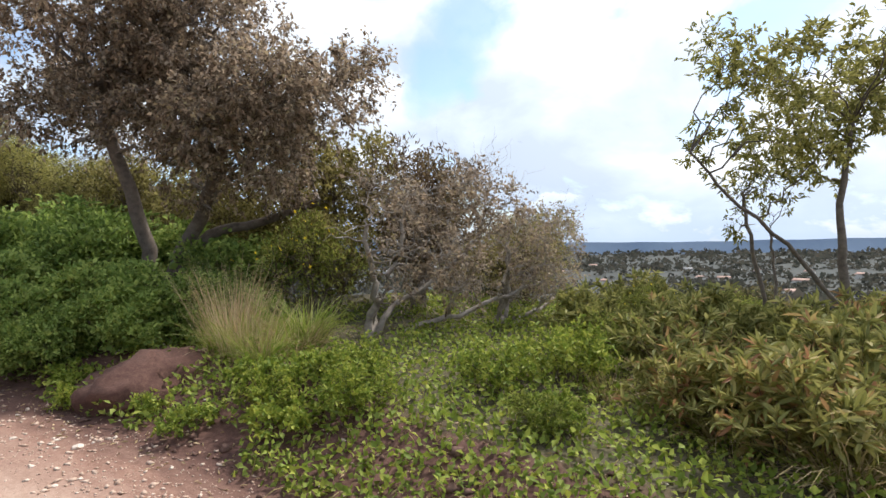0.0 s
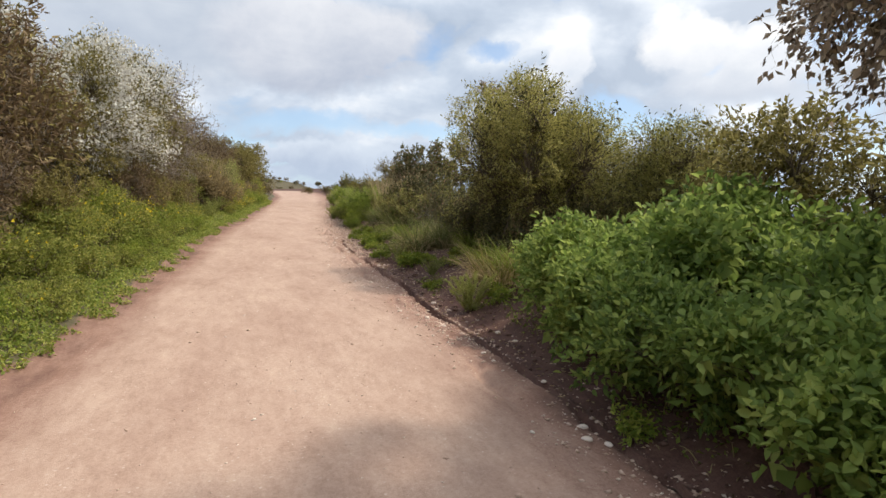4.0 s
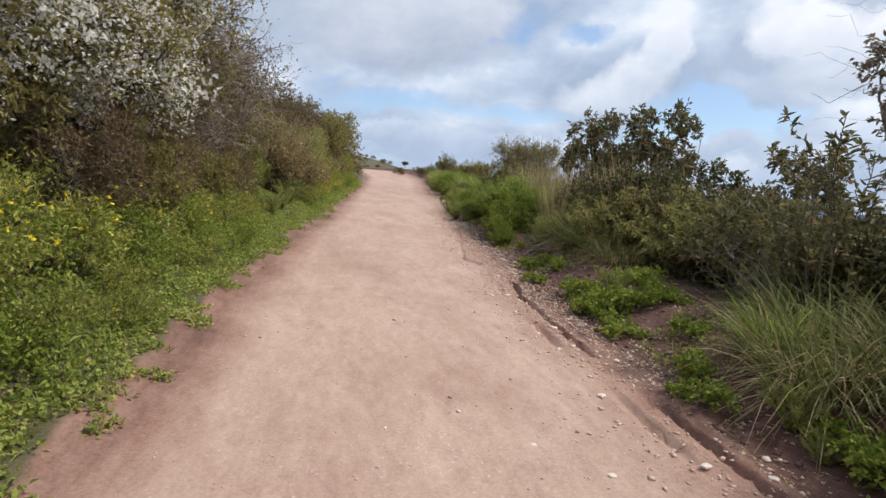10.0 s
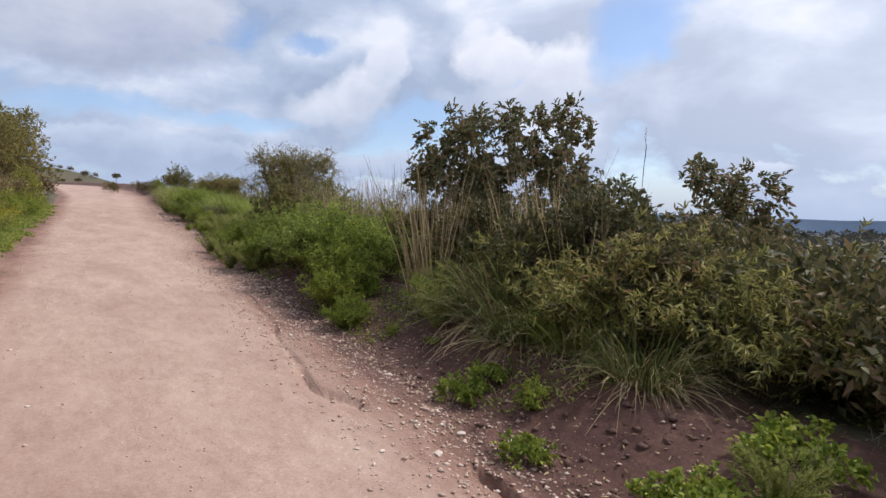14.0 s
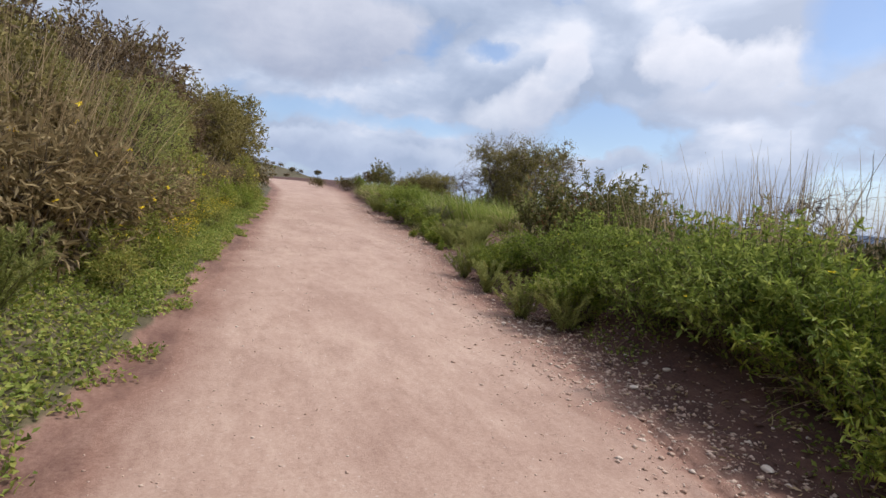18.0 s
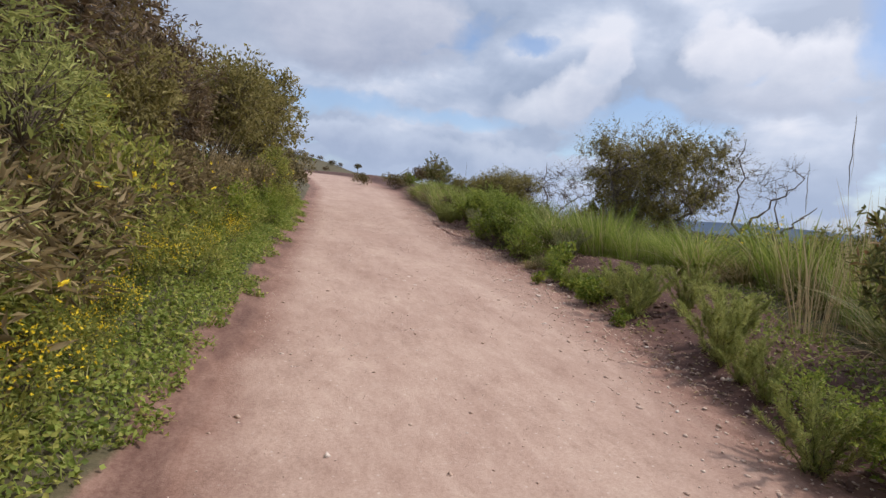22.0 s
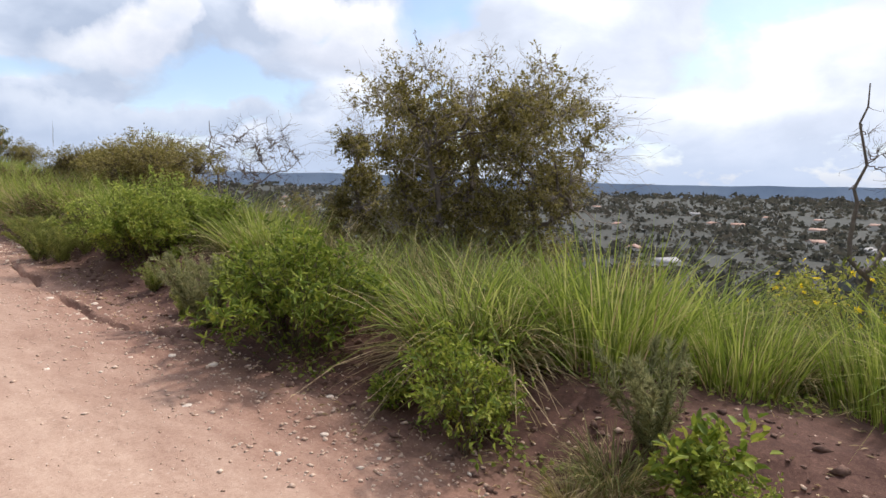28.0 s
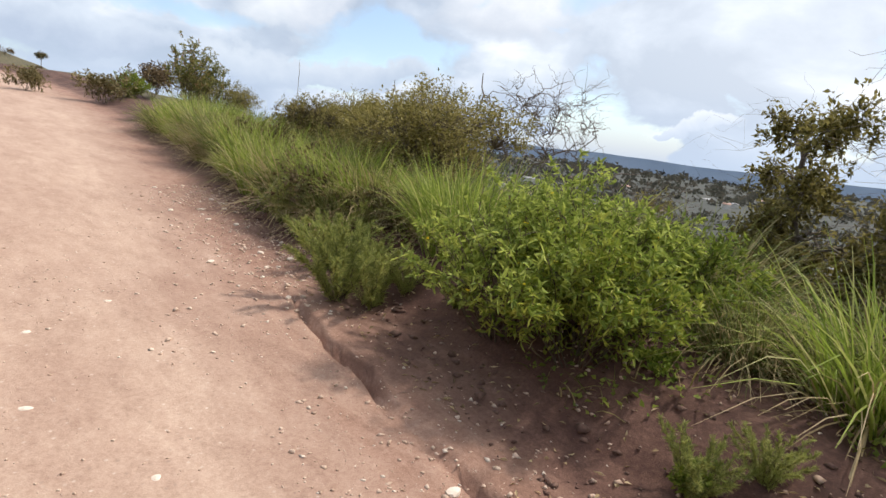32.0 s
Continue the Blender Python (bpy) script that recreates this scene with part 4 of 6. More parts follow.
def feathery(name, seed, h, label, mat):
    """A soft plant of upright plumes with thread-like leaves."""
    rng = np.random.default_rng(seed)
    root = new(name)
    m = 20
    a = rng.uniform(0, 2 * np.pi, m)
    ends = np.stack([np.cos(a) * h * rng.uniform(0.1, 0.75, m), np.sin(a) * h * rng.uniform(0.1, 0.75, m), h * rng.uniform(0.6, 1.05, m)], -1)
    lines = bent(rng, np.zeros((m, 3)) + np.array([0, 0, -0.03]), ends, 8, 0.12, 0.03)
    part_of("stalk", mesh_of("stalk", *tubes(lines, np.linspace(1, 0.3, 8)[None] * 0.005 * np.ones((m, 1)), 4)), STEM, root)
    root.children[0]["kind"] = "stuff"
    per = 320
    i, f = np.repeat(np.arange(m), per), rng.uniform(0.12, 1, m * per) * 7
    j = np.minimum(f.astype(int), 6)
    g = (f - j)[:, None]
    p = lines[i, j] * (1 - g) + lines[i, j + 1] * g
    d = unit(lines[i, j + 1] - lines[i, j]) + rng.normal(0, 0.55, (m * per, 3))
    part_of("plumage", mesh_of("plumage", *leaves(rng, p, d, 0.055 * h / 0.6, 0.0065, 0.1, 0.2, True)), mat, root)
    return tagged(root, label, "herb")


def place(proto, x, y, size=1.0, turn=None, dz=-0.02, tall=1.0, tilt=(0, 0)):
    """Stand a copy of a prototype on the ground."""
    turn = (x * 37.1 + y * 91.7) % 6.283 if turn is None else turn
    m = Matrix.LocRotScale((x, y, terrain(x, y) + dz), Euler((tilt[0], tilt[1], turn)), (size, size, size * tall))
    return copy_thing(proto, m)


def remove(protos):
    for p in protos:
        for o in (*p.children_recursive, p):
            bpy.data.objects.remove(o)


# ---- shrubs above the trail ----
P = {}
P["white"] = [bush("broom_shrub", 11 + k, 1.4, 1.35, 2.9, OLIVE, STEM, 11, 800, 12, 0.07, 0.024, 0.2, 0.3, ("fluff", 0.85),
                   "tall olive-green broom shrub with fluffy white seed heads", low=0.03) for k in range(2)]
P["brown"] = [bush("dry_shrub", 21 + k, 1.3, 1.25, 2.6, BROWN, TWIG, 10, 620, 11, 0.11, 0.030, 0.24, 0.3, None,
                   "tall half-dry shrub with brown lance-shaped leaves", low=0.03) for k in range(2)]
P["olive"] = [bush("olive_shrub", 31 + k, 1.25, 1.2, 2.2, OLIVE, STEM, 10, 640, 11, 0.075, 0.033, 0.17, 0.15, None,
                   "dense olive-green shrub on the slope above the trail", low=0.03) for k in range(2)]
P["herb"] = [bush("sunflower_herb", 41 + k, 0.55, 0.55, 0.66, (HERB, BRIGHT, HERB)[k], STEM, 8, 185, 8, 0.052, 0.020, 0.13, 0.15, ("daisy", (0.06, 0.0, 0.03)[k]),
                  "low yellow-green herb with small yellow daisies", "herb", low=0.02, thick=0.006, hollow=0.2, core=0) for k in range(3)]
P["mustard"] = [bush("mustard_plant", 51, 0.45, 0.45, 0.75, HERB, STEM, 8, 160, 7, 0.05, 0.018, 0.14, 0.6, ("mustard", 0.9),
                     "yellow-flowering mustard plant at the trail edge", "herb", low=0.02, thick=0.005, hollow=0.2, core=0)]
P["tall"] = [bush("yellow_green_shrub", 53, 0.75, 0.75, 1.5, HERB, STEM, 9, 400, 10, 0.065, 0.02, 0.2, 0.15, ("daisy", 0.10), "waist-high yellow-green shrub with a few yellow daisies", low=0.02, core=0.15),
             bush("reddish_herb", 54, 0.6, 0.6, 1.1, BRONZE, STEM, 10, 210, 10, 0.10, 0.024, 0.2, 0.4, ("daisy", 0.06), "waist-high reddish-brown herb with fading leaves", low=0.02, core=0.1)]
P["fine"] = [bush("fine_leaved_shrub", 59, 0.75, 0.72, 1.5, FEATHER, STEM, 14, 520, 14, 0.05, 0.010, 0.2, 0.3, None, "soft bright green fine-leaved shrub", low=0.02, core=0.2, lump_size=(0.2, 0.4), rise=(0.25, 0.85))]
P["gold"] = [bush("daisy_bush", 56, 0.6, 0.6, 0.95, HERB, STEM, 9, 230, 8, 0.05, 0.02, 0.16, 0.3, ("daisy", 0.16), "knee-high bush dotted with yellow daisies", "herb", low=0.02, thick=0.006, hollow=0.2, core=0)]
P["twiggy"] = [twig_shrub("dry_vine_shrub", 55, 1.4, 1.3, 3.0, TWIG, "grey-brown twiggy shrub with arching dry branches", 1500, 2, leaf=(BROWN, 6, 0.06, 0.02, 0.8), thick=0.025)]
P["thin"] = [bush("slope_shrub", 58 + k, 1.35, 1.3, 2.4, (OLIVE, BROWN)[k], STEM, 10, 360, 9, 0.12, 0.042, 0.24, 0.3, None, "grey-brown shrub high on the slope", low=0.03) for k in range(2)]
P["brush"] = [bush("brush", 60 + k, 1.0, 0.95, 1.15, (DUSK, BROWN, DARK)[k], STEM, 8, 150, 8, 0.12, 0.05, 0.2, 0.3, None, "low brown-green brush on the slope below the trail", low=0.02, thick=0.01) for k in range(3)]
P["stalk"] = [tussock("dry_grass_clump", 57, 200, 1.7, 0.4, STRAW, "clump of tall dry straw-coloured stalks", 0.2, 0.0055, 0, 0.5)]
rnd = random.Random(5)


def bank(kind, y, off, size=1.0, tall=1.0):
    p = rnd.choice(P[kind])
    if kind in ("white", "brown", "twiggy", "olive"):
        size *= 1.13 if 9 < y < 27 else 1.22 if y > 40 else 1.05
        if off > 4.0:
            p = rnd.choice(P["thin"])
    return place(p, left_edge(y) - off, y, size * rnd.uniform(0.93, 1.07), None, -0.05, tall)


for y, off, kind, size in ((-2.5, 2.6, "olive", 1.1), (0.5, 2.6, "brown", 1.0), (3, 2.7, "olive", 1.1), (5.5, 2.6, "brown", 1.0), (8.0, 2.5, "olive", 1.0), (10.0, 2.4, "brown", 1.0), (11.8, 2.4, "brown", 1.1),
                           (13.6, 2.3, "brown", 1.1), (15.2, 2.4, "brown", 1.05), (14.4, 3.7, "white", 1.0), (16.8, 2.6, "white", 1.05), (19.4, 2.0, "white", 0.85), (21.1, 1.95, "white", 0.8), (18.5, 2.3, "white", 1.1), (20.2, 2.2, "white", 1.12), (21.9, 2.2, "white", 1.15),
                           (19.2, 1.5, "brown", 0.5), (20.3, 1.5, "olive", 0.5), (21.4, 1.45, "brown", 0.5), (22.6, 1.4, "olive", 0.45), (23.7, 1.35, "brown", 0.45), (15.0, 1.5, "olive", 0.5), (13.0, 1.5, "brown", 0.5), (23.4, 2.2, "twiggy", 1.05), (24.6, 2.4, "twiggy", 1.1), (26.2, 2.6, "olive", 1.0), (28.0, 2.3, "olive", 0.85), (29.6, 2.0, "olive", 0.8), (31.0, 2.0, "olive", 0.85),
                           (32.6, 2.2, "brown", 0.9), (34.2, 2.2, "brown", 0.95), (35.8, 2.1, "olive", 0.9), (37.6, 2.2, "brown", 0.95), (39.3, 2.2, "brown", 0.95), (41.0, 2.1, "olive", 1.0), (42.8, 2.0, "olive", 1.05),
                           (44.6, 1.9, "olive", 1.15), (46.4, 1.8, "olive", 1.25), (47.8, 2.4, "olive", 1.2),
                           (10.5, 4.8, "olive", 1.1), (13.5, 4.9, "olive", 1.1), (17.5, 4.9, "white", 1.2), (21.0, 4.7, "white", 1.3), (25.0, 5.0, "brown", 1.2), (28.5, 4.6, "brown", 1.15), (31.5, 4.6, "twiggy", 0.9), (33.8, 4.8, "brown", 1.2), (36.5, 4.6, "brown", 1.15),
                           (39.5, 4.6, "twiggy", 0.9), (42.0, 4.5, "brown", 1.1), (45.0, 4.2, "olive", 1.2), (30.0, 7.5, "brown", 1.2), (34.5, 7.5, "olive", 1.2), (39.0, 7.2, "brown", 1.2), (43.5, 7.0, "olive", 1.2), (26.0, 7.5, "olive", 1.3), (22.0, 7.5, "brown", 1.3)):
    bank(kind, y, off, size)
for y, off, s in ((28.9, 1.5, 1.25), (29.8, 1.5, 1.25), (28.4, 1.4, 1.0), (29.3, 2.1, 1.3), (30.6, 2.0, 1.2), (27.8, 1.9, 1.1), (31.8, 2.8, 1.1), (33.6, 3.2, 1.2), (35.2, 2.6, 1.1), (36.8, 2.6, 1.1), (38.4, 1.6, 0.9)):
    bank("stalk", y, off, s)
for y, off, s in ((29.4, 1.0, 0.8), (30.2, 0.9, 0.95), (30.9, 0.9, 1.05), (31.8, 0.95, 1.05), (32.7, 1.1, 1.0), (33.8, 1.2, 1.0), (35.2, 1.2, 1.0), (36.8, 1.2, 0.9), (38.6, 1.2, 0.9), (40.6, 1.1, 0.9), (42.8, 1.0, 0.9), (45.0, 0.9, 1.0), (12.3, 1.3, 0.7), (17.6, 1.4, 0.75), (20.5, 1.3, 0.7)):
    bank("tall", y, off, s)
for y, off, s in ((15.4, 1.2, 0.9), (16.6, 1.1, 1.0), (17.4, 1.35, 0.9), (18.3, 1.1, 0.9), (19.3, 1.2, 0.85), (21.0, 1.0, 0.7), (23.2, 0.9, 0.7), (29.2, 0.8, 0.7), (31.3, 0.75, 0.7), (10.4, 1.3, 0.9), (12.8, 1.2, 0.8)):
    bank("gold", y, off, s)
y = -3.0
while y < 47:
    flat_verge = 23.5 < y < 28.6
    for off in (0.62, 1.05, 1.6):
        if flat_verge and off < 1.2 or off > 1.4 and rnd.random() < 0.5:
            continue
        kind = "mustard" if 30.5 < y < 37 and off < 0.8 and rnd.random() < 0.75 else "herb"
        bank(kind, y + rnd.uniform(-0.25, 0.25), off + rnd.uniform(-0.12, 0.22), rnd.uniform(0.6, 0.85) + 0.3 * (off > 0.8))
    y += 0.74

# ---- the leaning tree and what grows round it ----
big = ramified("leaning_tree", 3, [[(0, 0, -0.3), (0.02, 0.02, 0.6), (-0.12, 0.1, 1.35), (-0.32, 0.2, 2.0), (-0.42, 0.27, 2.6)]], 0.1, ((-0.1, 0.15, 3.15), (2.2, 2.3, 1.5)), RUSTY,
               "dark-leaved tree with a leaning grey trunk", 24, 420, 4200, 10, 0.062, 0.032, lump_size=(0.22, 0.42), rise=(0.12, 0.8), droop=0.45)
place(big, 3.85, 6.5, 1, 0)
fork = ramified("forked_tree", 4, [[(0, 0, -0.3), (0.1, -0.2, 0.6), (0.2, -0.6, 1.2), (0.2, -0.95, 1.8), (0.05, -1.3, 2.3)], [(0.1, -0.2, 0.5), (0.4, -0.5, 1.0), (0.9, -0.9, 1.1), (1.3, -1.4, 1.35)]], 0.1,
                ((0.5, -1.4, 2.2), (1.6, 1.7, 1.3)), RUSTY, "low forked tree with brown-green leaves", 20, 300, 2600, 10, 0.06, 0.03, lump_size=(0.22, 0.42), droop=0.4)
place(fork, 3.9, 6.45, 1, 0)
dead1 = ramified("bare_shrub", 7, [[(0, 0, -0.1), (0.1, 0, 0.25), (0, -0.1, 0.6), (-0.15, -0.15, 1.1)], [(0, 0, -0.1), (0.3, -0.1, 0.25), (0.8, -0.3, 0.55), (1.4, -0.5, 1.0)],
                                   [(0, 0, -0.1), (0.25, 0, 0.4), (0.5, -0.1, 0.9), (0.6, -0.1, 1.4)], [(0, 0, -0.1), (0.5, -0.3, 0.1), (1.2, -0.7, 0.25), (2.0, -1.1, 0.5)]], 0.05,
                 ((0.85, -0.4, 1.12), (1.7, 1.3, 1.0)), RUSTY, "tangled half-bare grey shrub with brown leaves", 34, 560, 2600, 6, 0.05, 0.024, TWIG, TWIG, 0.36, 60, "shrub", lump_size=(0.16, 0.32), taper=0.3, crook=0.03, rise=(0.12, 0.8))
place(dead1, 4.45, 3.7, 1.05, 0)
place(dead1, 6.0, 2.95, 0.82, 0.35)
place(P["olive"][0], 5.2, 4.9, 0.62)
place(P["tall"][0], 4.6, 4.6, 0.9)
place(P['brown'][0], 6.3, 4.3, 0.85)
place(P['olive'][0], 6.4, 5.8, 1.15)
place(P['olive'][1], 6.0, 7.6, 1.2)
place(P['olive'][0], 5.6, 9.4, 1.05)
place(P['olive'][1], 5.3, 6.5, 0.75)
place(P['olive'][1], 8.3, 3.6, 0.75)
place(P['olive'][0], 9.6, 4.8, 0.9)
for i in range(52):
    y = rnd.uniform(-4.5, 3.6)
    off = rnd.uniform(0.9, 8.5)
    if y > 1.6 and 1.6 < off < 6.0:
        continue
    if 2.0 < y and off < 1.8:
        continue
    place(rnd.choice(P['herb'] + P['tall'][:1] * (off > 3.5)), right_edge(y) + off, y, rnd.uniform(0.45, 0.85) * (0.6 if off < 2.0 else 1.0))
slope_a = ramified("slope_tree", 5, [[(0, 0, -0.15), (-0.05, 0, 0.9), (-0.08, 0.05, 1.6), (0.1, -0.1, 2.6)], [(0, 0, 0.35), (-0.3, 0.45, 1.1), (-0.7, 1.1, 1.75), (-0.9, 1.5, 2.3)]], 0.06,
                   ((-0.05, 0.2, 2.8), (1.95, 2.0, 1.5)), BROOM, "slender tree with thin olive foliage on the slope", 24, 220, 800, 11, 0.085, 0.03, lump_size=(0.16, 0.30), plain=False, second=0.5, taper=0.35)
place(slope_a, 8.0, -0.5, 1, 0)
slope_b = ramified("slope_sapling", 6, [[(0, 0, -0.15), (-0.05, 0.05, 0.5), (-0.15, 0.2, 1.2), (-0.2, 0.25, 1.7)], [(0, 0, 0), (0.1, -0.05, 0.6), (0.05, 0, 1.3)]], 0.03,
                   ((-0.15, 0.15, 1.5), (0.75, 0.75, 0.75)), BROOM, "thin half-bare sapling on the slope", 10, 60, 170, 7, 0.07, 0.026, share=0.5, lump_size=(0.18, 0.3))
place(slope_b, 8.1, 0.25, 1.05, 0)
yg = [stemmy("yellow_green_shrub", 161, 0.62, 0.6, 0.72, LANCE, "sprawling yellow-green shrub with long drooping leaves", 46, 3, 13, 0.105, 0.03, 0.25, "shrub", 0.006, 0.0, 0.5),
      stemmy("leafy_herb", 162, 0.42, 0.4, 0.5, BRIGHT, "soft bright green leafy herb", 34, 4, 12, 0.05, 0.022, 0.1, "herb", 0.004, 0.0, 0.5)]
for k, x, y, sc in ((0, 3.55, 0.0, 0.9), (0, 4.2, -0.35, 1.0), (0, 3.9, 0.55, 0.75), (0, 5.2, -0.2, 1.0), (0, 4.9, 0.8, 0.9), (1, 4.2, 1.5, 1.0), (1, 3.7, 1.9, 0.8), (0, 5.9, 0.7, 1.0), (0, 6.4, -0.6, 1.1), (1, 2.75, 2.4, 0.7), (1, 3.1, 2.7, 0.7),
                    (0, 5.6, 1.7, 0.9), (0, 6.6, 1.6, 1.0), (1, 3.3, 1.3, 0.6), (1, 2.6, 3.0, 0.6)):
    place(yg[k], x, y, sc)
bramble = [bush("bramble", 61 + k, 0.95, 0.95, 1.15, BRAMBLE, STEM, 16, 620, 9, 0.078, (0.046, 0.052)[k], 0.2, 0.3, None, "dense green bramble mound beside the trail", "bramble", low=0.01, thick=0.008, hollow=0.5, plain=False, lump_size=(0.2, 0.38), rise=(0.25, 0.8)) for k in range(2)]
for k, (x, y, s) in enumerate(((2.25, 6.2, 0.72), (2.75, 5.3, 0.66), (2.2, 5.3, 0.5), (2.6, 4.95, 0.5), (3.1, 4.85, 0.55), (2.35, 7.1, 0.82), (2.45, 8.1, 0.78), (2.75, 9.1, 0.8), (3.1, 9.9, 0.85), (3.7, 8.9, 1.1), (3.7, 7.5, 1.05), (3.3, 10.7, 0.7), (4.7, 7.0, 1.0), (3.6, 4.9, 0.6), (4.7, 9.6, 1.2), (4.3, 5.6, 0.9))):
    place(bramble[k % 2], x, y, s, dz=-0.08)
# its inner leaves are coloured dark to paint in the shade of the core
broad = bush("broom_bush", 71, 1.75, 1.7, 3.0, BROOM, STEM, 24, 3000, 20, 0.048, 0.015, 0.2, 0.25, None, "large yellow-green broom bush", low=0.16, lump_size=(0.22, 0.42), rise=(0.34, 0.78), core=0.9, shade_leaf=DARK)
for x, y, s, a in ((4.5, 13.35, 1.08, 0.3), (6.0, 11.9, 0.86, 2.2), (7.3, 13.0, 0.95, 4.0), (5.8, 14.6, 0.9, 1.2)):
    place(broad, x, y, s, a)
clump = [tussock("grass_tussock", 81, 420, 0.95, 0.22, BLADE, "arching green grass tussock with dry blades", width=0.009),
         tussock("grass_tussock", 82, 300, 0.85, 0.22, MIXED, "half-dry arching grass tussock", width=0.010, dead=0.45),
         tussock("grass_tussock", 84, 700, 0.9, 0.42, BLADE, "dense stand of fine bright green grass", 0.22, 0.0065, 0.05, 0.42),
         tussock("grass_tussock", 83, 520, 0.95, 0.34, BLADE, "tall bright green grass tussock", 0.34, 0.009, 0.07, 0.6),
         tussock("grass_tussock", 85, 620, 1.05, 0.34, SHAG, "shaggy drooping half-green grass tussock", 0.75, 0.010, 0.3, 0.9)]
for k, x, y, s in ((1, 3.15, 12.2, 1.0), (1, 3.05, 11.7, 0.85), (0, 3.4, 11.9, 1.0), (0, 6.95, 37.5, 1.25), (0, 7.15, 37.2, 1.2), (4, 4.45, 21.3, 0.95), (4, 4.8, 20.9, 1.1), (0, 4.35, 20.7, 0.8), (4, 5.0, 20.4, 1.1), (4, 4.25, 19.9, 0.75), (4, 3.45, 15.9, 1.0), (4, 3.9, 15.6, 0.95), (0, 3.55, 16.5, 0.8), (0, 3.15, 4.05, 0.7), (1, 3.4, 3.6, 0.7), (0, 3.7, 3.8, 0.75), (0, 3.05, 3.6, 0.55),
                   (4, 4.3, 16.8, 1.0), (4, 4.4, 15.9, 1.0), (1, 4.95, 22.7, 0.8), (4, 5.0, 22.3, 0.9), (4, 4.75, 21.8, 1.15), (0, 4.9, 22.9, 0.8), (4, 5.1, 22.1, 1.1), (0, 3.8, 10.2, 0.8), (0, 4.1, 14.9, 0.8), (1, 4.7, 24.9, 0.9), (1, 5.95, 36.3, 0.35), (4, 6.15, 36.15, 0.4), (4, 6.0, 30.25, 0.8), (4, 6.4, 29.9, 0.9), (4, 6.9, 29.6, 0.9), (4, 7.05, 37.35, 1.0)):
    place(clump[k], x, y, s)
sumac_b = ramified("sumac_tree", 9, [[(0, 0, -0.1), (0.05, 0.02, 0.6), (0, 0.05, 1.2), (0.1, 0, 1.9)], [(0, 0, 0.1), (0.4, 0.1, 0.7), (0.7, 0.2, 1.5)], [(0, 0, 0.1), (-0.4, -0.1, 0.8), (-0.6, 0.2, 1.6)]], 0.045,
                   ((0, 0, 1.95), (1.45, 1.4, 1.5)), SUMAC, "open-branched sumac with pale limbs and curled dark leaves", 24, 150, 620, 11, 0.1, 0.048, TWIG, TWIG, lump_size=(0.14, 0.27), plain=False, hollow=0.3, taper=0.3)
for x, y, s, a in ((6.1, 23.95, 0.82, 0.6), (6.95, 23.4, 0.92, 2.0), (7.9, 22.5, 0.72, 4.2), (8.5, 21.3, 0.95, 3.1)):
    place(sumac_b, x, y, s, a)
sumac_e = ramified("sumac_tree", 10, [[(0, 0, -0.1), (0.05, 0, 1.2), (0.1, 0, 2.2), (0.2, 0, 3.0)], [(0.05, 0, 0.8), (-0.4, 0.2, 1.6), (-0.7, 0.3, 2.6)]], 0.08, ((0, 0, 3.0), (1.6, 1.6, 1.9)), RUSTY,
                   "tall sumac with pale crooked limbs and thin grey-brown foliage", 26, 200, 900, 9, 0.075, 0.036, TWIG, TWIG, 0.8, 60, lump_size=(0.15, 0.26), plain=False, fine=0.003, hollow=0.25)
place(sumac_e, 6.35, 17.35, 0.88, 0)
low_shrub = stemmy("olive_shrub", 91, 0.95, 0.9, 1.12, LANCE, "low olive-brown shrub with narrow drooping leaves at the trail edge", 70, 5, 12, 0.075, 0.019, 0.15, "shrub", 0.007)
dark_shrub = bush("dark_shrub", 92, 1.2, 1.1, 1.5, DARK, BARK, 9, 560, 12, 0.075, 0.036, 0.18, 0.5, None, "dark-leaved shrub on the slope below the trail", low=0.02)
green_shrub = [stemmy("green_shrub", 95 + k, 0.78, 0.75, 0.98, (BRIGHT, GREEN)[k], "leafy bright green shrub at the trail edge", 70, 5, 14, (0.066, 0.056)[k], (0.022, 0.021)[k], 0.05, "shrub", 0.006, (0.0, 0.02)[k], 0.5) for k in range(2)]
for x, y, s in ((4.6, 20.4, 0.95), (5.1, 21.6, 1.0), (4.85, 19.4, 0.85), (5.6, 20.4, 1.0), (5.3, 18.6, 0.8), (6.4, 19.4, 1.0), (8.6, 32.2, 1.0), (8.7, 33.0, 1.0), (7.2, 27.2, 1.0)):
    place(low_shrub, x, y, s)
# the last four are added as dark fill for the shade under the broom
for x, y, s in ((6.2, 22.0, 0.9), (7.2, 20.6, 1.0), (6.6, 17.4, 1.0), (5.6, 16.6, 0.85), (7.8, 16.2, 1.1), (8.6, 24.6, 0.9), (6.9, 25.6, 0.8), (9.8, 21.4, 1.0), (7.0, 24.0, 0.7), (9.6, 16.0, 1.1), (5.3, 23.3, 0.65), (5.25, 21.2, 0.95), (5.5, 22.5, 0.9), (5.1, 20.2, 0.8), (5.3, 15.4, 0.8), (4.8, 14.4, 0.75), (5.4, 16.0, 0.9), (4.9, 16.7, 0.8), (4.7, 15.5, 0.75), (4.35, 15.2, 0.7), (5.0, 15.0, 0.8), (6.1, 16.3, 1.05), (6.9, 15.7, 1.1), (7.4, 17.4, 1.1), (6.2, 15.0, 1.0), (4.5, 12.7, 0.75), (5.1, 12.2, 0.8), (5.5, 13.4, 0.85), (4.3, 13.7, 0.65)):
    place(dark_shrub, x, y, s)
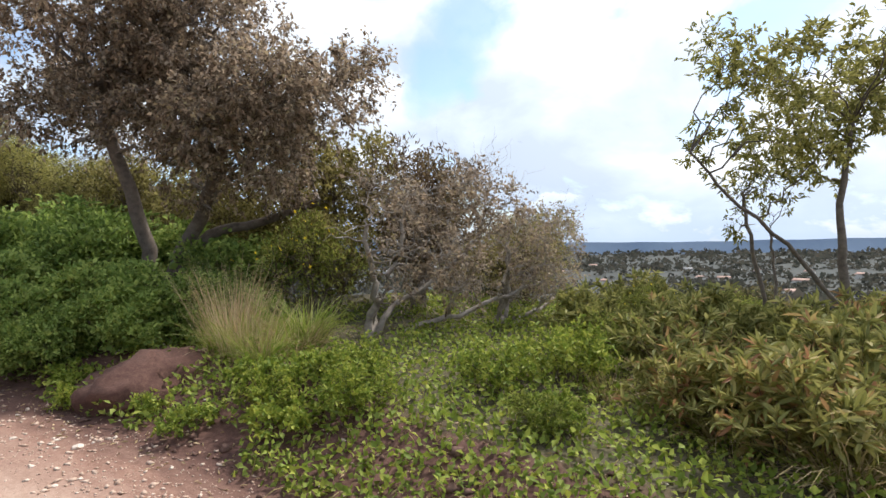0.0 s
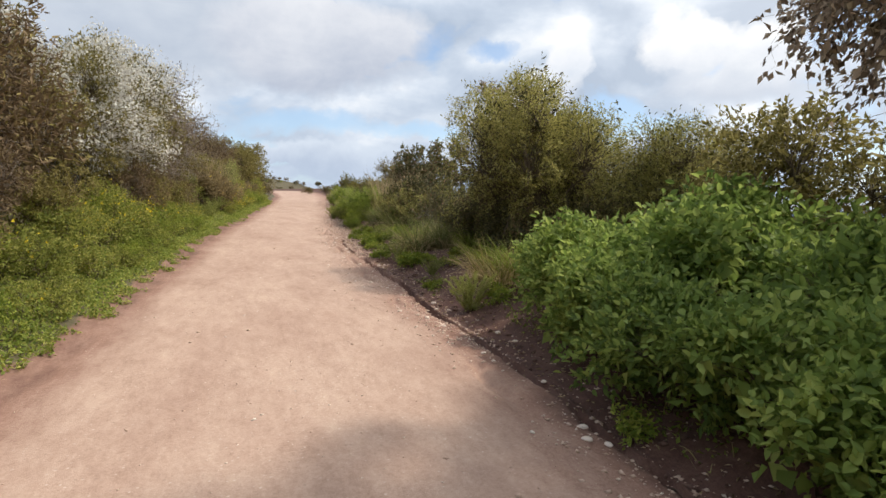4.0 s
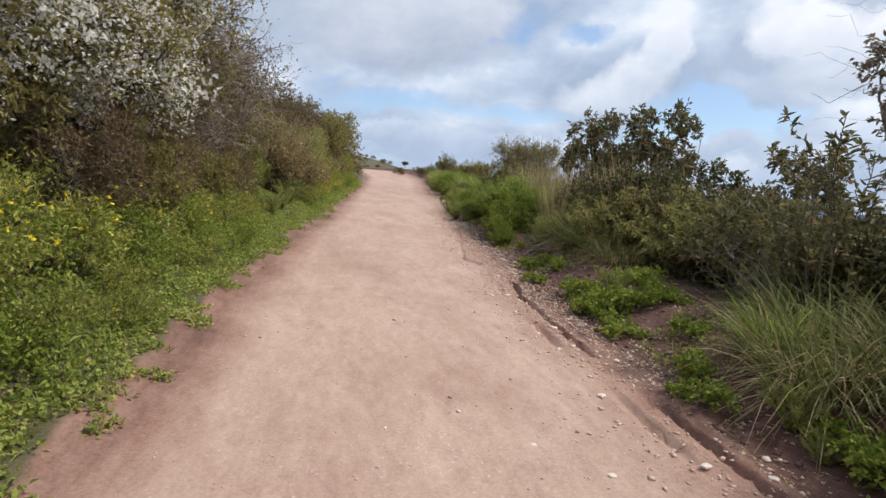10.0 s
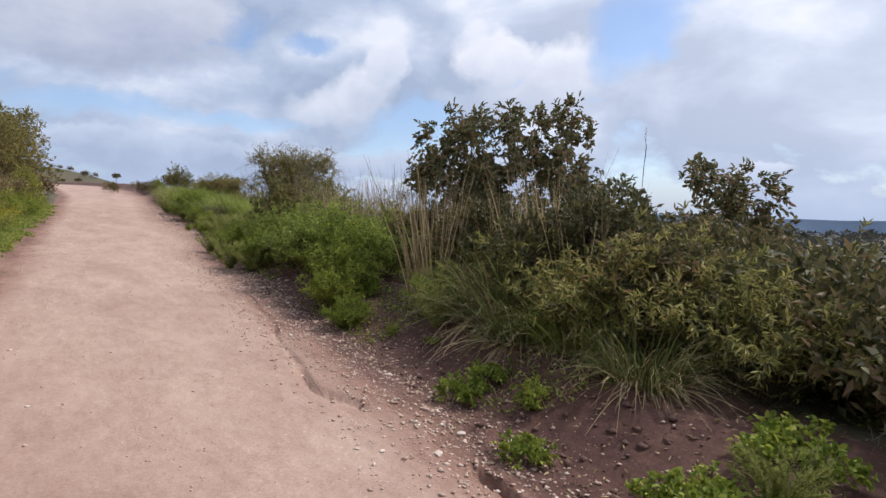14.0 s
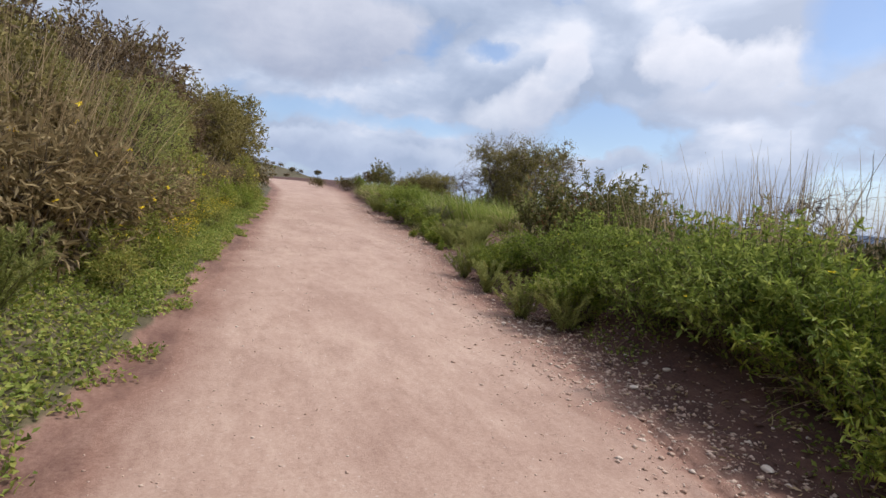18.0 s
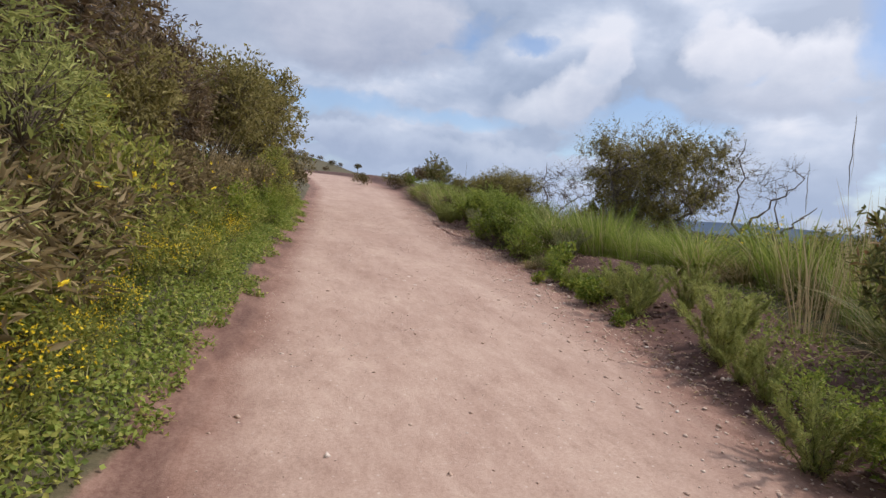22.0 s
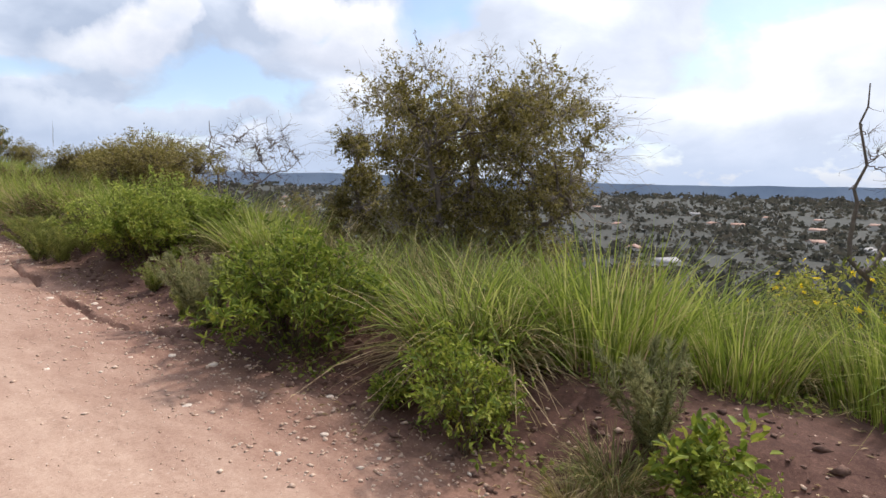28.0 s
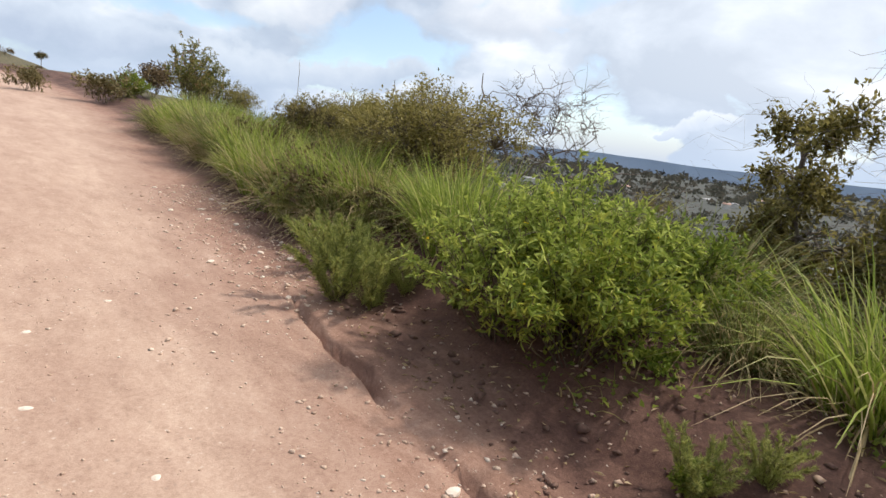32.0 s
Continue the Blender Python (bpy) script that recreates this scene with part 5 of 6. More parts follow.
for k, x, y, s in ((0, 4.2, 24.3, 0.75), (0, 4.55, 24.9, 0.9), (1, 4.7, 25.7, 1.0), (1, 4.75, 26.6, 0.85), (0, 4.5, 27.5, 0.7), (1, 5.1, 28.3, 0.85), (1, 5.4, 27.0, 1.0), (0, 5.0, 29.2, 0.7), (1, 5.9, 28.8, 0.95), (1, 6.1, 26.3, 1.0),
                   (0, 4.85, 29.9, 0.55), (0, 6.62, 38.8, 1.05), (1, 7.0, 39.35, 0.8), (1, 7.35, 42.45, 0.92), (0, 7.3, 41.95, 0.75), (1, 7.9, 42.3, 0.95), (1, 8.2, 42.9, 0.8), (0, 8.2, 41.8, 0.7), (0, 10.7, 61.2, 0.9), (1, 4.5, 22.5, 0.6), (0, 3.75, 23.3, 0.42), (1, 5.3, 25.0, 0.8),
                   (0, 6.3, 37.0, 0.4), (0, 4.0, 24.0, 0.55), (1, 4.9, 25.6, 1.1), (1, 5.3, 26.3, 1.05)):
    place(green_shrub[k], x, y, s, dz=-0.05)
tall_sumac = stemmy("sumac_shrub", 101, 0.68, 0.64, 1.8, UPRIGHT, "upright sumac shrub with reddish-edged leaves", 30, 4, 15, 0.1, 0.033, 0.2, "shrub", 0.009, 0.0, 0.3)
for x, y, s, a in ((6.05, 30.65, 0.8, 0.5), (6.6, 30.2, 0.82, 2.5), (7.1, 29.75, 0.8, 4.0), (7.5, 30.4, 0.72, 1.0), (6.5, 29.5, 0.7, 2.0), (7.9, 29.8, 0.66, 3.0), (10.6, 56.0, 1.0, 1.5), (11.3, 56.6, 0.9, 0.3)):
    place(tall_sumac, x, y, s, a)
soft = [feathery("feathery_herb", 111, 0.62, "soft feathery green herb at the trail edge", FEATHER), feathery("sage_herb", 112, 0.6, "soft grey-green sagebrush seedling", SAGE)]
for k, x, y, s in ((0, 5.55, 33.2, 0.95), (0, 5.9, 33.4, 0.85), (0, 5.25, 31.65, 1.05), (0, 5.5, 31.9, 0.95), (0, 5.8, 33.9, 0.8), (0, 5.75, 34.7, 0.55), (1, 6.4, 36.0, 0.95), (0, 6.88, 41.1, 0.5), (0, 7.05, 40.9, 0.4), (0, 6.66, 40.3, 0.45), (1, 6.6, 39.85, 1.15), (1, 6.85, 40.05, 0.9),
                   (0, 4.05, 27.9, 0.8), (0, 4.3, 29.2, 0.75), (0, 4.45, 30.2, 0.8), (0, 2.45, 11.4, 0.8), (0, 7.36, 44.4, 0.85), (0, 6.98, 43.72, 1.0), (0, 7.12, 43.5, 0.8), (0, 5.0, 31.0, 0.6), (0, 4.2, 27.3, 0.9), (0, 5.1, 31.3, 0.7), (0, 7.7, 45.8, 0.8), (0, 6.1, 33.0, 0.8)):
    place(soft[k], x, y, s)
for y, off, s in ((25.2, 0.8, 0.8), (26.3, 0.9, 0.9), (24.6, 1.0, 0.9), (27.2, 1.0, 1.0)):
    place(soft[0], left_edge(y) - off, y, s)
for y, off, s in ((29.9, 1.15, 1.05), (30.7, 1.3, 1.35), (31.6, 1.25, 1.2), (32.8, 1.4, 1.05), (26.9, 1.9, 0.7), (24.4, 1.7, 0.6)):
    place(P["fine"][0], left_edge(y) - off, y, s)
for y, off, s in ((28.0, 1.15, 1.1), (28.6, 1.0, 1.1), (29.2, 1.1, 1.15), (28.9, 1.5, 1.3), (27.6, 1.5, 1.15)):
    place(P["tall"][1], left_edge(y) - off, y, s)
yellow = bush("leafy_weed", 115, 0.28, 0.28, 0.42, BRIGHT, STEM, 6, 60, 8, 0.06, 0.032, 0.10, 0.6, None, "yellow-green leafy weed on bare soil", "weed", low=0.02, thick=0.004, plain=False, core=0)
mallow = bush("mallow_weed", 116, 0.34, 0.34, 0.2, BRIGHT, STEM, 7, 110, 8, 0.036, 0.034, 0.06, 0.5, None, "low round-leaved green weed on bare soil", "weed", low=0.05, thick=0.004, plain=False, core=0)
for x, y, s in ((6.19, 35.8, 1.1), (5.7, 35.2, 0.8), (5.47, 33.9, 0.9), (5.4, 35.1, 0.5), (2.72, 11.2, 0.7), (1.95, 4.45, 0.5), (2.2, 3.75, 0.45), (6.3, 37.6, 0.7), (2.0, 8.0, 0.6), (5.2, 33.0, 0.5)):
    place(yellow, x, y, s)
upright_weed = bush("leafy_weed", 117, 0.42, 0.4, 0.78, BRIGHT, STEM, 11, 130, 8, 0.05, 0.02, 0.14, 0.8, None, "knee-high yellow-green leafy weed on bare soil", "weed", low=0.03, thick=0.005, hollow=0.2, core=0)
for x, y, s in ((6.06, 36.95, 0.95), (6.3, 37.2, 0.8), (5.95, 35.6, 0.55), (4.9, 30.6, 0.6)):
    place(upright_weed, x, y, s)
for x, y, s in ((2.87, 14.85, 1.1), (3.1, 14.6, 0.7), (2.71, 16.2, 0.8), (2.91, 15.05, 0.9), (3.0, 18.3, 1.1), (3.2, 18.5, 1.0), (3.8, 18.8, 1.1), (3.28, 19.05, 1.0), (3.33, 18.35, 1.1), (3.6, 18.0, 0.9), (3.0, 15.3, 0.8), (2.8, 3.35, 0.8),
                (3.0, 3.0, 0.9), (2.5, 2.7, 0.9), (2.2, 3.4, 0.7), (2.2, 4.8, 0.8), (3.6, 14.3, 0.9), (3.9, 13.9, 0.9), (2.55, 13.0, 0.6), (5.76, 34.6, 0.9), (5.9, 35.0, 0.8), (5.9, 34.3, 0.9), (6.15, 34.0, 0.8), (5.6, 34.1, 0.7), (2.9, 17.6, 0.8), (3.4, 20.9, 0.8), (3.5, 16.2, 0.7), (3.4, 17.2, 0.7), (3.1, 20.0, 0.7)):
    place(mallow, x, y, s)
cane = tussock("cane_clump", 118, 60, 1.9, 0.3, STRAW, "clump of tall dry cane grass", 0.12, 0.009, 0, 0.3)
for x, y, s in ((4.7, 22.95, 1.0), (5.1, 21.8, 0.85), (5.0, 21.0, 0.8), (5.3, 21.4, 0.9), (5.6, 22.0, 0.95), (4.95, 23.2, 0.9), (5.6, 26.0, 0.8), (5.9, 26.8, 0.9), (5.75, 27.3, 0.8), (6.3, 29.0, 0.7), (6.6, 27.6, 0.75), (5.4, 22.6, 0.8), (7.3, 31.8, 0.8), (6.6, 31.9, 0.65), (6.2, 27.7, 0.85), (6.7, 26.9, 0.95), (6.1, 28.2, 0.8), (6.9, 26.2, 0.9), (7.3, 27.8, 0.95)):
    place(cane, x, y, s)

leafy_stalk = stemmy("sumac_shrub", 125, 0.26, 0.26, 2.1, SUMAC, "slender upright leafy sumac stem", 5, 3, 22, 0.085, 0.032, 0.3, "shrub", 0.01, 0.0, 0.3)
for x, y, s in ((4.0, 16.5, 1.0), (4.3, 17.1, 0.7)):
    place(leafy_stalk, x, y, s)
mound = new("soil_mound")
bm = bmesh.new()
bmesh.ops.create_icosphere(bm, subdivisions=4, radius=1)
for v in bm.verts:
    v.co *= 1 + 0.25 * noise.noise(v.co * 1.4) + 0.14 * noise.noise(v.co * 4.5) + 0.08 * noise.noise(v.co * 11) + 0.03 * noise.noise(v.co * 24)
    v.co = Vector((v.co.x * 0.60, v.co.y * 0.45, v.co.z * 0.33)) * (1 + 0.08 * noise.noise(v.co * 7))
for f in bm.faces:
    f.smooth = True
me = bpy.data.meshes.new("clod")
bm.to_mesh(me)
bm.free()
SOIL = bark_material("red_soil", (0.085, 0.044, 0.033), (0.20, 0.112, 0.082))
part_of("clod", me, EARTH, mound)
mound.location = (2.6, 4.25, terrain(2.6, 4.25) - 0.17)
for x, y, s in ((3.1, 4.05, 0.5), (3.3, 4.3, 0.55), (3.0, 3.7, 0.4)):
    place(P['stalk'][0], x, y, s)
tagged(mound, "rounded mound of bare red soil beside the bramble", "soil mound")

for i in range(26):
    y, off = rnd.uniform(-2.5, 1.2), rnd.uniform(1.6, 5.5)
    place(clump[1], right_edge(y) + off, y, rnd.uniform(0.5, 0.8))
reed = seed_stalk("tall_stalk", 120, 2.2, "single tall dry stalk with a dark seed head above the grass")
for x, y, s in ((7.65, 32.35, 1.0), (7.45, 32.7, 0.74), (8.4, 31.5, 0.8), (8.9, 31.2, 0.85), (6.9, 27.0, 0.8), (7.3, 26.4, 0.85), (5.9, 22.0, 0.95), (6.4, 21.3, 0.95), (9.6, 49.0, 0.7)):
    place(reed, x, y, s)
# ---- the grass hedge along the edge ----
for i in range(46):
    y = rnd.uniform(40.2, 55)
    place(clump[rnd.choice((0, 1, 3, 4, 4))], right_edge(y) + rnd.uniform(1.2, 3.0) - 0.5 * (y > 44), y, rnd.uniform(0.6, 0.95))
for i in range(86):
    y = 30.9 + i * 0.28
    lo = float(np.interp(y, [30.9, 32, 33, 34.5, 36.5, 38, 41, 44, 48], [2.1, 2.25, 2.3, 1.95, 1.55, 1.35, 1.4, 0.8, 0.4]))
    if 41.6 < y < 43.0:
        lo += 0.8
    place(clump[rnd.choice((0, 2, 4, 3, 1, 3) if y < 37 else (0, 4, 4, 3, 1, 0))], right_edge(y) + lo + 0.12 + rnd.uniform(0.0, 0.95), y, rnd.choice((0.6, 0.75, 0.9, 1.0, 1.1)) * (1.12 if y < 37 else 1.0))
spreading = ramified("spreading_tree", 133, [[(0, 0, -0.2), (0.1, 0.05, 0.4), (0.5, 0.2, 1.2), (1.0, 0.4, 2.2)], [(0, 0, 0), (0, 0.5, 0.6), (0.3, 1.3, 1.2)], [(0, 0, 0), (0.2, -0.5, 0.5), (0.6, -1.4, 1.0)], [(0, 0, 0.1), (-0.4, 0.2, 0.9), (-0.5, 0.3, 1.8)]], 0.12,
                     ((0.75, 0.2, 1.5), (2.35, 2.75, 1.72)), OLIVE, "half-bare spreading tree with grey twigs and olive leaves", 64, 1300, 11000, 9, 0.058, 0.025, BARK, TWIG, 0.74, 520, lump_size=(0.20, 0.36), fine=0.0034, hollow=0.05,
                     taper=0.25, crook=0.03, second=0.6, rise=(0.02, 0.82))
place(spreading, 10.05, 39.15, 0.93, 0, tall=1.05)
half_bare = ramified("half_bare_shrub", 13, [[(0, 0, -0.1), (0.1, 0, 0.5), (0.3, 0.1, 1.0)], [(0, 0, 0), (-0.3, 0.2, 0.5), (-0.6, 0.3, 0.9)]], 0.04, ((0, 0, 0.9), (1.3, 1.3, 0.85)), OLIVE, "half-bare grey-twigged shrub with sparse leaves", 16, 200, 900, 7, 0.055, 0.024, BARK, TWIG, 0.4, 60, "shrub", hollow=0.2, taper=0.3)
for x, y, s, a in ((12.9, 37.4, 0.9, 1.0), (11.6, 43.9, 0.75, 2.0)):
    place(half_bare, x, y, s, a)
side_tree = ramified("leafy_half_bare_tree", 14, [[(0, 0, -0.2), (0.1, 0, 0.6), (-0.1, 0.15, 1.3), (0, 0.2, 1.9)], [(0, 0, 0), (-0.5, 0.3, 0.5), (-1.0, 0.5, 1.0)], [(0, 0, 0.1), (0.5, -0.4, 0.9), (0.7, -0.7, 1.6)]], 0.055, ((0.0, 0.05, 1.25), (1.4, 1.4, 1.25)), OLIVE,
                     "small leafy tree with grey twigs beside the spreading tree", 22, 320, 2300, 9, 0.062, 0.028, BARK, BARK, 0.7, 70, lump_size=(0.18, 0.34), hollow=0.15, taper=0.25, crook=0.03, second=0.7, rise=(0.08, 0.82))
place(side_tree, 11.3, 41.8, 1.1, 0)
broad_shrub = bush("olive_shrub", 121, 1.7, 1.5, 2.3, OLIVE, STEM, 16, 1300, 12, 0.06, 0.022, 0.2, 0.4, None, "broad olive-brown shrub behind the grass", low=0.02, lump_size=(0.2, 0.4), rise=(0.3, 0.85))
for x, y, s, a in ((10.0, 46.0, 1.0, 0.2), (10.5, 47.5, 0.95, 1.4), (10.8, 49.6, 0.85, 2.0), (12.2, 57.6, 0.8, 3.0)):
    place(broad_shrub, x, y, s, a, -0.35, 0.8)
dead_f = ramified("dead_shrub", 15, [[(0, 0, -0.2), (0.1, 0, 0.8), (0, 0.2, 1.6), (0.1, 0.3, 2.3)], [(0, 0, 0.2), (0.5, -0.5, 0.9), (1.2, -1.2, 1.5)], [(0, 0, 0.2), (0.6, -0.9, 0.6), (1.5, -2.0, 1.1)]], 0.035,
                  ((0.5, -0.5, 1.35), (1.6, 1.8, 1.15)), None, "dead shrub of bare dark branches", 20, 220, 900, 0, bark=BARK, twig_bark=BARK, category="shrub", fine=0.0042, hollow=0.15, taper=0.12, crook=0.04, second=0.8)
for x, y, s, a in ((12.2, 47.0, 1.12, 0), (13.2, 44.8, 0.8, 0.4), (11.7, 48.6, 0.8, 1.0), (7.0, 27.3, 0.62, 0.5), (7.7, 25.9, 0.6, 2.0)):
    place(dead_f, x, y, s, a)
dead_h = ramified("dead_shrub", 17, [[(0, 0, -0.2), (0, 0, 0.7), (-0.05, 0.1, 1.3), (0, 0.05, 2.0)], [(0, 0, 0.7), (0.15, -0.3, 1.1), (0.2, -0.75, 1.45)], [(0.1, -0.4, -0.1), (0.15, -0.45, 0.7), (0.15, -0.4, 1.25)], [(0.15, -0.45, 0.6), (0.3, -0.85, 1.05)]], 0.024,
                  ((0.1, -0.2, 1.45), (0.5, 0.8, 0.6)), None, "dead shrub of bare dark branches", 12, 40, 190, 0, bark=BARK, twig_bark=BARK, category="shrub", fine=0.0022, taper=0.1, crook=0.03, second=0.9)
place(dead_h, 8.85, 34.95, 1.12, 0)
for x, y, s in ((8.9, 34.7, 1.15), (8.6, 33.6, 0.9), (9.3, 35.3, 0.9), (8.5, 32.6, 0.8)):
    place(P["gold"][0], x, y, s)
grey_twigs = twig_shrub("dead_twig_shrub", 19, 0.8, 0.8, 0.9, TWIG, "low tangle of pale dead twigs", 380, 2, thick=0.012)
for x, y, s in ((4.9, 18.1, 0.95), (5.3, 17.5, 1.0), (4.6, 17.4, 0.7), (6.0, 18.2, 1.0)):
    place(grey_twigs, x, y, s)
for i in range(34):
    y = rnd.uniform(39.5, 47.5) if i % 2 else rnd.uniform(13, 24)
    place(rnd.choice((mallow, mallow, yellow, soft[0])), right_edge(y) + rnd.uniform(0.45, 1.2), y, rnd.uniform(0.3, 0.7))
# the slope below, thick with low brown brush
for i in range(62):
    y = rnd.uniform(-4, 62)
    off = rnd.uniform(4.4, 16)
    if y < 3.5 and off < 8:
        continue
    place(rnd.choice(P["brush"]), right_edge(y) + off, y, rnd.uniform(0.7, 1.1))
# before y 24 dark brush is favoured, its colour standing in for shade
for i in range(58):
    y = rnd.uniform(9, 31)
    off = rnd.uniform(2.1, 4.4) + (1.4 if 11 < y < 14.5 else 0)
    place(rnd.choice((P["brush"][0], P["brush"][2], P["brush"][2], clump[1]) if y < 24 else (P["brush"][0], P["brush"][2], clump[4], green_shrub[1], clump[0])), right_edge(y) + off, y, rnd.uniform(0.6, 0.95))
# the crest and the rise beyond it
for x, y, s in ((3.2, 52, 1.2), (2.8, 55, 1.1), (2.4, 58.5, 0.9), (3.2, 62, 0.8), (8.2, 62.5, 0.7), (9.8, 60.5, 0.9), (11.6, 62.0, 1.0), (12.8, 65.0, 0.9), (9.0, 66.5, 0.6), (4.4, 66, 0.7), (12.6, 52.5, 1.1), (13.6, 55.5, 1.1), (10.6, 50.4, 0.8), (12.4, 49.6, 0.9),
                (7.9, 45.6, 0.5), (8.3, 46.4, 0.55), (8.0, 44.5, 0.4), (9.0, 48.6, 0.6), (2, 108, 2.2), (8, 114, 1.8), (5, 116, 2.2)):
    place(rnd.choice(P["brush"][:2]), x, y, s)
for i in range(50):
    x, y = rnd.uniform(4, 34), rnd.uniform(102, 132)
    place(rnd.choice((P["brush"][0], P["brush"][1], clump[3], P["brush"][0])), x, y, rnd.uniform(0.5, 0.95))
yucca = tussock("yucca", 119, 60, 1.1, 0.1, BLADE, "small spiky yucca on the far rise", 0.25, 0.05, 0.2)
far_tree = tree("crest_tree", 141, [(0, 0, -0.3), (0.05, 0, 0.7), (0, 0, 1.3), (0.05, 0, 1.8)], ((0, 0, 2.1), (1.3, 1.2, 0.55)), DARK, "small flat-topped tree on the far rise", 200, 8, 0.16, 0.09, 0.06, lumps=7)
place(far_tree, 19.9, 126.0, 0.75)
place(yucca, 23.0, 124.0, 1.6)
remove([p for k in P.values() for p in k] + [big, fork, dead1, slope_a, slope_b, *yg, *bramble, broad, *clump, sumac_b, sumac_e, low_shrub, dark_shrub, *green_shrub, tall_sumac, *soft, yellow, mallow, cane,
                                            half_bare, reed, far_tree, spreading, side_tree, upright_weed, yucca, leafy_stalk, broad_shrub, dead_f, dead_h, grey_twigs])


# ---- ground cover, stones, and the distance ----
def scatter(count, seed, pick):
    """Random places that pick(x, y, random) accepts."""
    rng, got = random.Random(seed), []
    tries = 0
    while len(got) < count and tries < count * 12:
        tries += 1
        p = pick(rng)
        if p:
            got.append((p[0], p[1], terrain(*p)))
    return np.array(got)


def left_verge(rng):
    y = rng.uniform(-3, 47)
    off = rng.uniform(-0.05, 1.3) if not 23 < y < 27.5 else rng.uniform(0.0, 1.9)
    x = left_edge(y) - off
    if off < 0.3 and 0.6 * lump(x, y, 1.6, 7) + 0.8 * lump(x, y, 4.3, 8) < (0.3 - off) * 2.2 - 0.25:
        return None
    return x, y


def right_verge(rng):
    y = rng.uniform(-4, 47)
    off = rng.uniform(0.3, 3.0) if y > 5 else rng.uniform(0.25, 7.5)
    x = right_edge(y) + off
    bare = -0.22 if y < 4.5 else 0.12 - 0.2 * min(off / 2, 1)
    if lump(x, y, 0.8, 21) < bare:
        return None
    return x, y


rng = np.random.default_rng(77)
for name, at, mat, label, size in (
        ("weed_cover", scatter(45000, 1, left_verge), HERB, "low yellow-green weeds carpeting the trail edge", 0.038),
        ("weed_cover", scatter(65000, 8, left_verge), GREEN, "low green weeds carpeting the trail edge", 0.04),
        ("weed_cover", scatter(34000, 2, right_verge), GREEN, "patchy low green weeds on red soil", 0.04)):
    n = len(at)
    pts = at + np.stack([rng.normal(0, 0.02, n), rng.normal(0, 0.02, n), rng.uniform(0.0, 0.05, n)], -1)
    way = rng.normal(size=(n, 3)) * np.array([1, 1, 0.5]) + np.array([0, 0, 0.3])
    ob = part_of(name, mesh_of(name, *leaves(rng, pts, way, size, size * 0.72, plain=True)), mat)
    tagged(ob, label, "weeds", kind="stuff")
at = scatter(46000, 5, lambda r: (lambda y, o: None if lump(right_edge(y) + o, y, 0.7, 23) < -0.32 else (right_edge(y) + o, y))(r.uniform(-5, 4.8), 0.3 + 8.5 * r.random() ** 1.3))
n = len(at)
pts = at + np.stack([rng.normal(0, 0.03, n), rng.normal(0, 0.03, n), rng.uniform(0.0, 0.36, n) ** 2], -1)
for k, mat in ((0, BRIGHT), (1, GREEN)):
    ob = part_of("weed_patch", mesh_of("weed_patch", *leaves(rng, pts[k::2], rng.normal(size=pts[k::2].shape) + np.array([0, 0, 0.5]), 0.052, 0.034, plain=True)), mat)
    tagged(ob, "thick yellow-green weeds on the open slope", "weeds", kind="stuff")
for name, at, mat, label, h in (
        ("grass_cover", scatter(22000, 3, left_verge), BLADE, "short green grass along the trail edge", 0.15),
        ("grass_cover", scatter(9000, 4, right_verge), MIXED, "short half-dry grass on the soil bank", 0.2)):
    n = len(at)
    way = np.stack([rng.normal(0, 0.5, n), rng.normal(0, 0.5, n), np.ones(n)], -1)
    tagged(part_of(name, mesh_of(name, *blades(rng, at - np.array([0, 0, 0.01]), way, h, 0.007, 0.6, 4)), mat), label, "grass", kind="stuff")


def stones(at, lo, hi, seed):
    """Small angular stones, six corners each."""
    r = np.random.default_rng(seed)
    n = len(at)
    s = lo * (hi / lo) ** (r.uniform(0, 1, n) ** 2.2)
    dirs = np.array([(1, 0, 0), (0, 1, 0), (-1, 0, 0), (0, -1, 0), (0, 0, 1), (0, 0, -1)], float)
    v = dirs[None] * r.uniform(0.6, 1.25, (n, 6, 1)) + r.normal(0, 0.18, (n, 6, 3))
    v *= s[:, None, None] * np.stack([r.uniform(0.7, 1.3, n), r.uniform(0.7, 1.3, n), r.uniform(0.4, 0.8, n)], -1)[:, None]
    a = r.uniform(0, 6.28, n)
    c, d = np.cos(a)[:, None], np.sin(a)[:, None]
    v = np.stack([v[..., 0] * c - v[..., 1] * d, v[..., 0] * d + v[..., 1] * c, v[..., 2]], -1)
    v = v + at[:, None] + np.array([0, 0, 1.0]) * (s * 0.12)[:, None, None]
    f = np.array([(0, 1, 4), (1, 2, 4), (2, 3, 4), (3, 0, 4), (1, 0, 5), (2, 1, 5), (3, 2, 5), (0, 3, 5)])
    tris = (np.arange(n)[:, None, None] * 6 + f).reshape(-1, 3)
    return v.reshape(-1, 3), np.zeros((0, 4), int), tris


def on_trail(rng):
    y = rng.uniform(-2, 48) if rng.random() < 0.6 else rng.uniform(32, 46)
    x = rng.uniform(left_edge(y) + 0.1, right_edge(y))
    return None if lump(x, y, 1.2, 33) < rng.uniform(-0.6, 0.3) else (x, y)


def gravel_band(rng):
    y = rng.uniform(-2, 48)
    x = right_edge(y) + rng.gauss(-0.12 if y < 14 else -0.05, 0.22 if y < 12 else 0.36)
    if lump(x, y, 0.5, 31) < rng.uniform(-0.6, 0.35):
        return None
    return x, y


def soil_side(rng):
    y = rng.uniform(-2, 48)
    return right_edge(y) + rng.uniform(0.1, 1.6), y


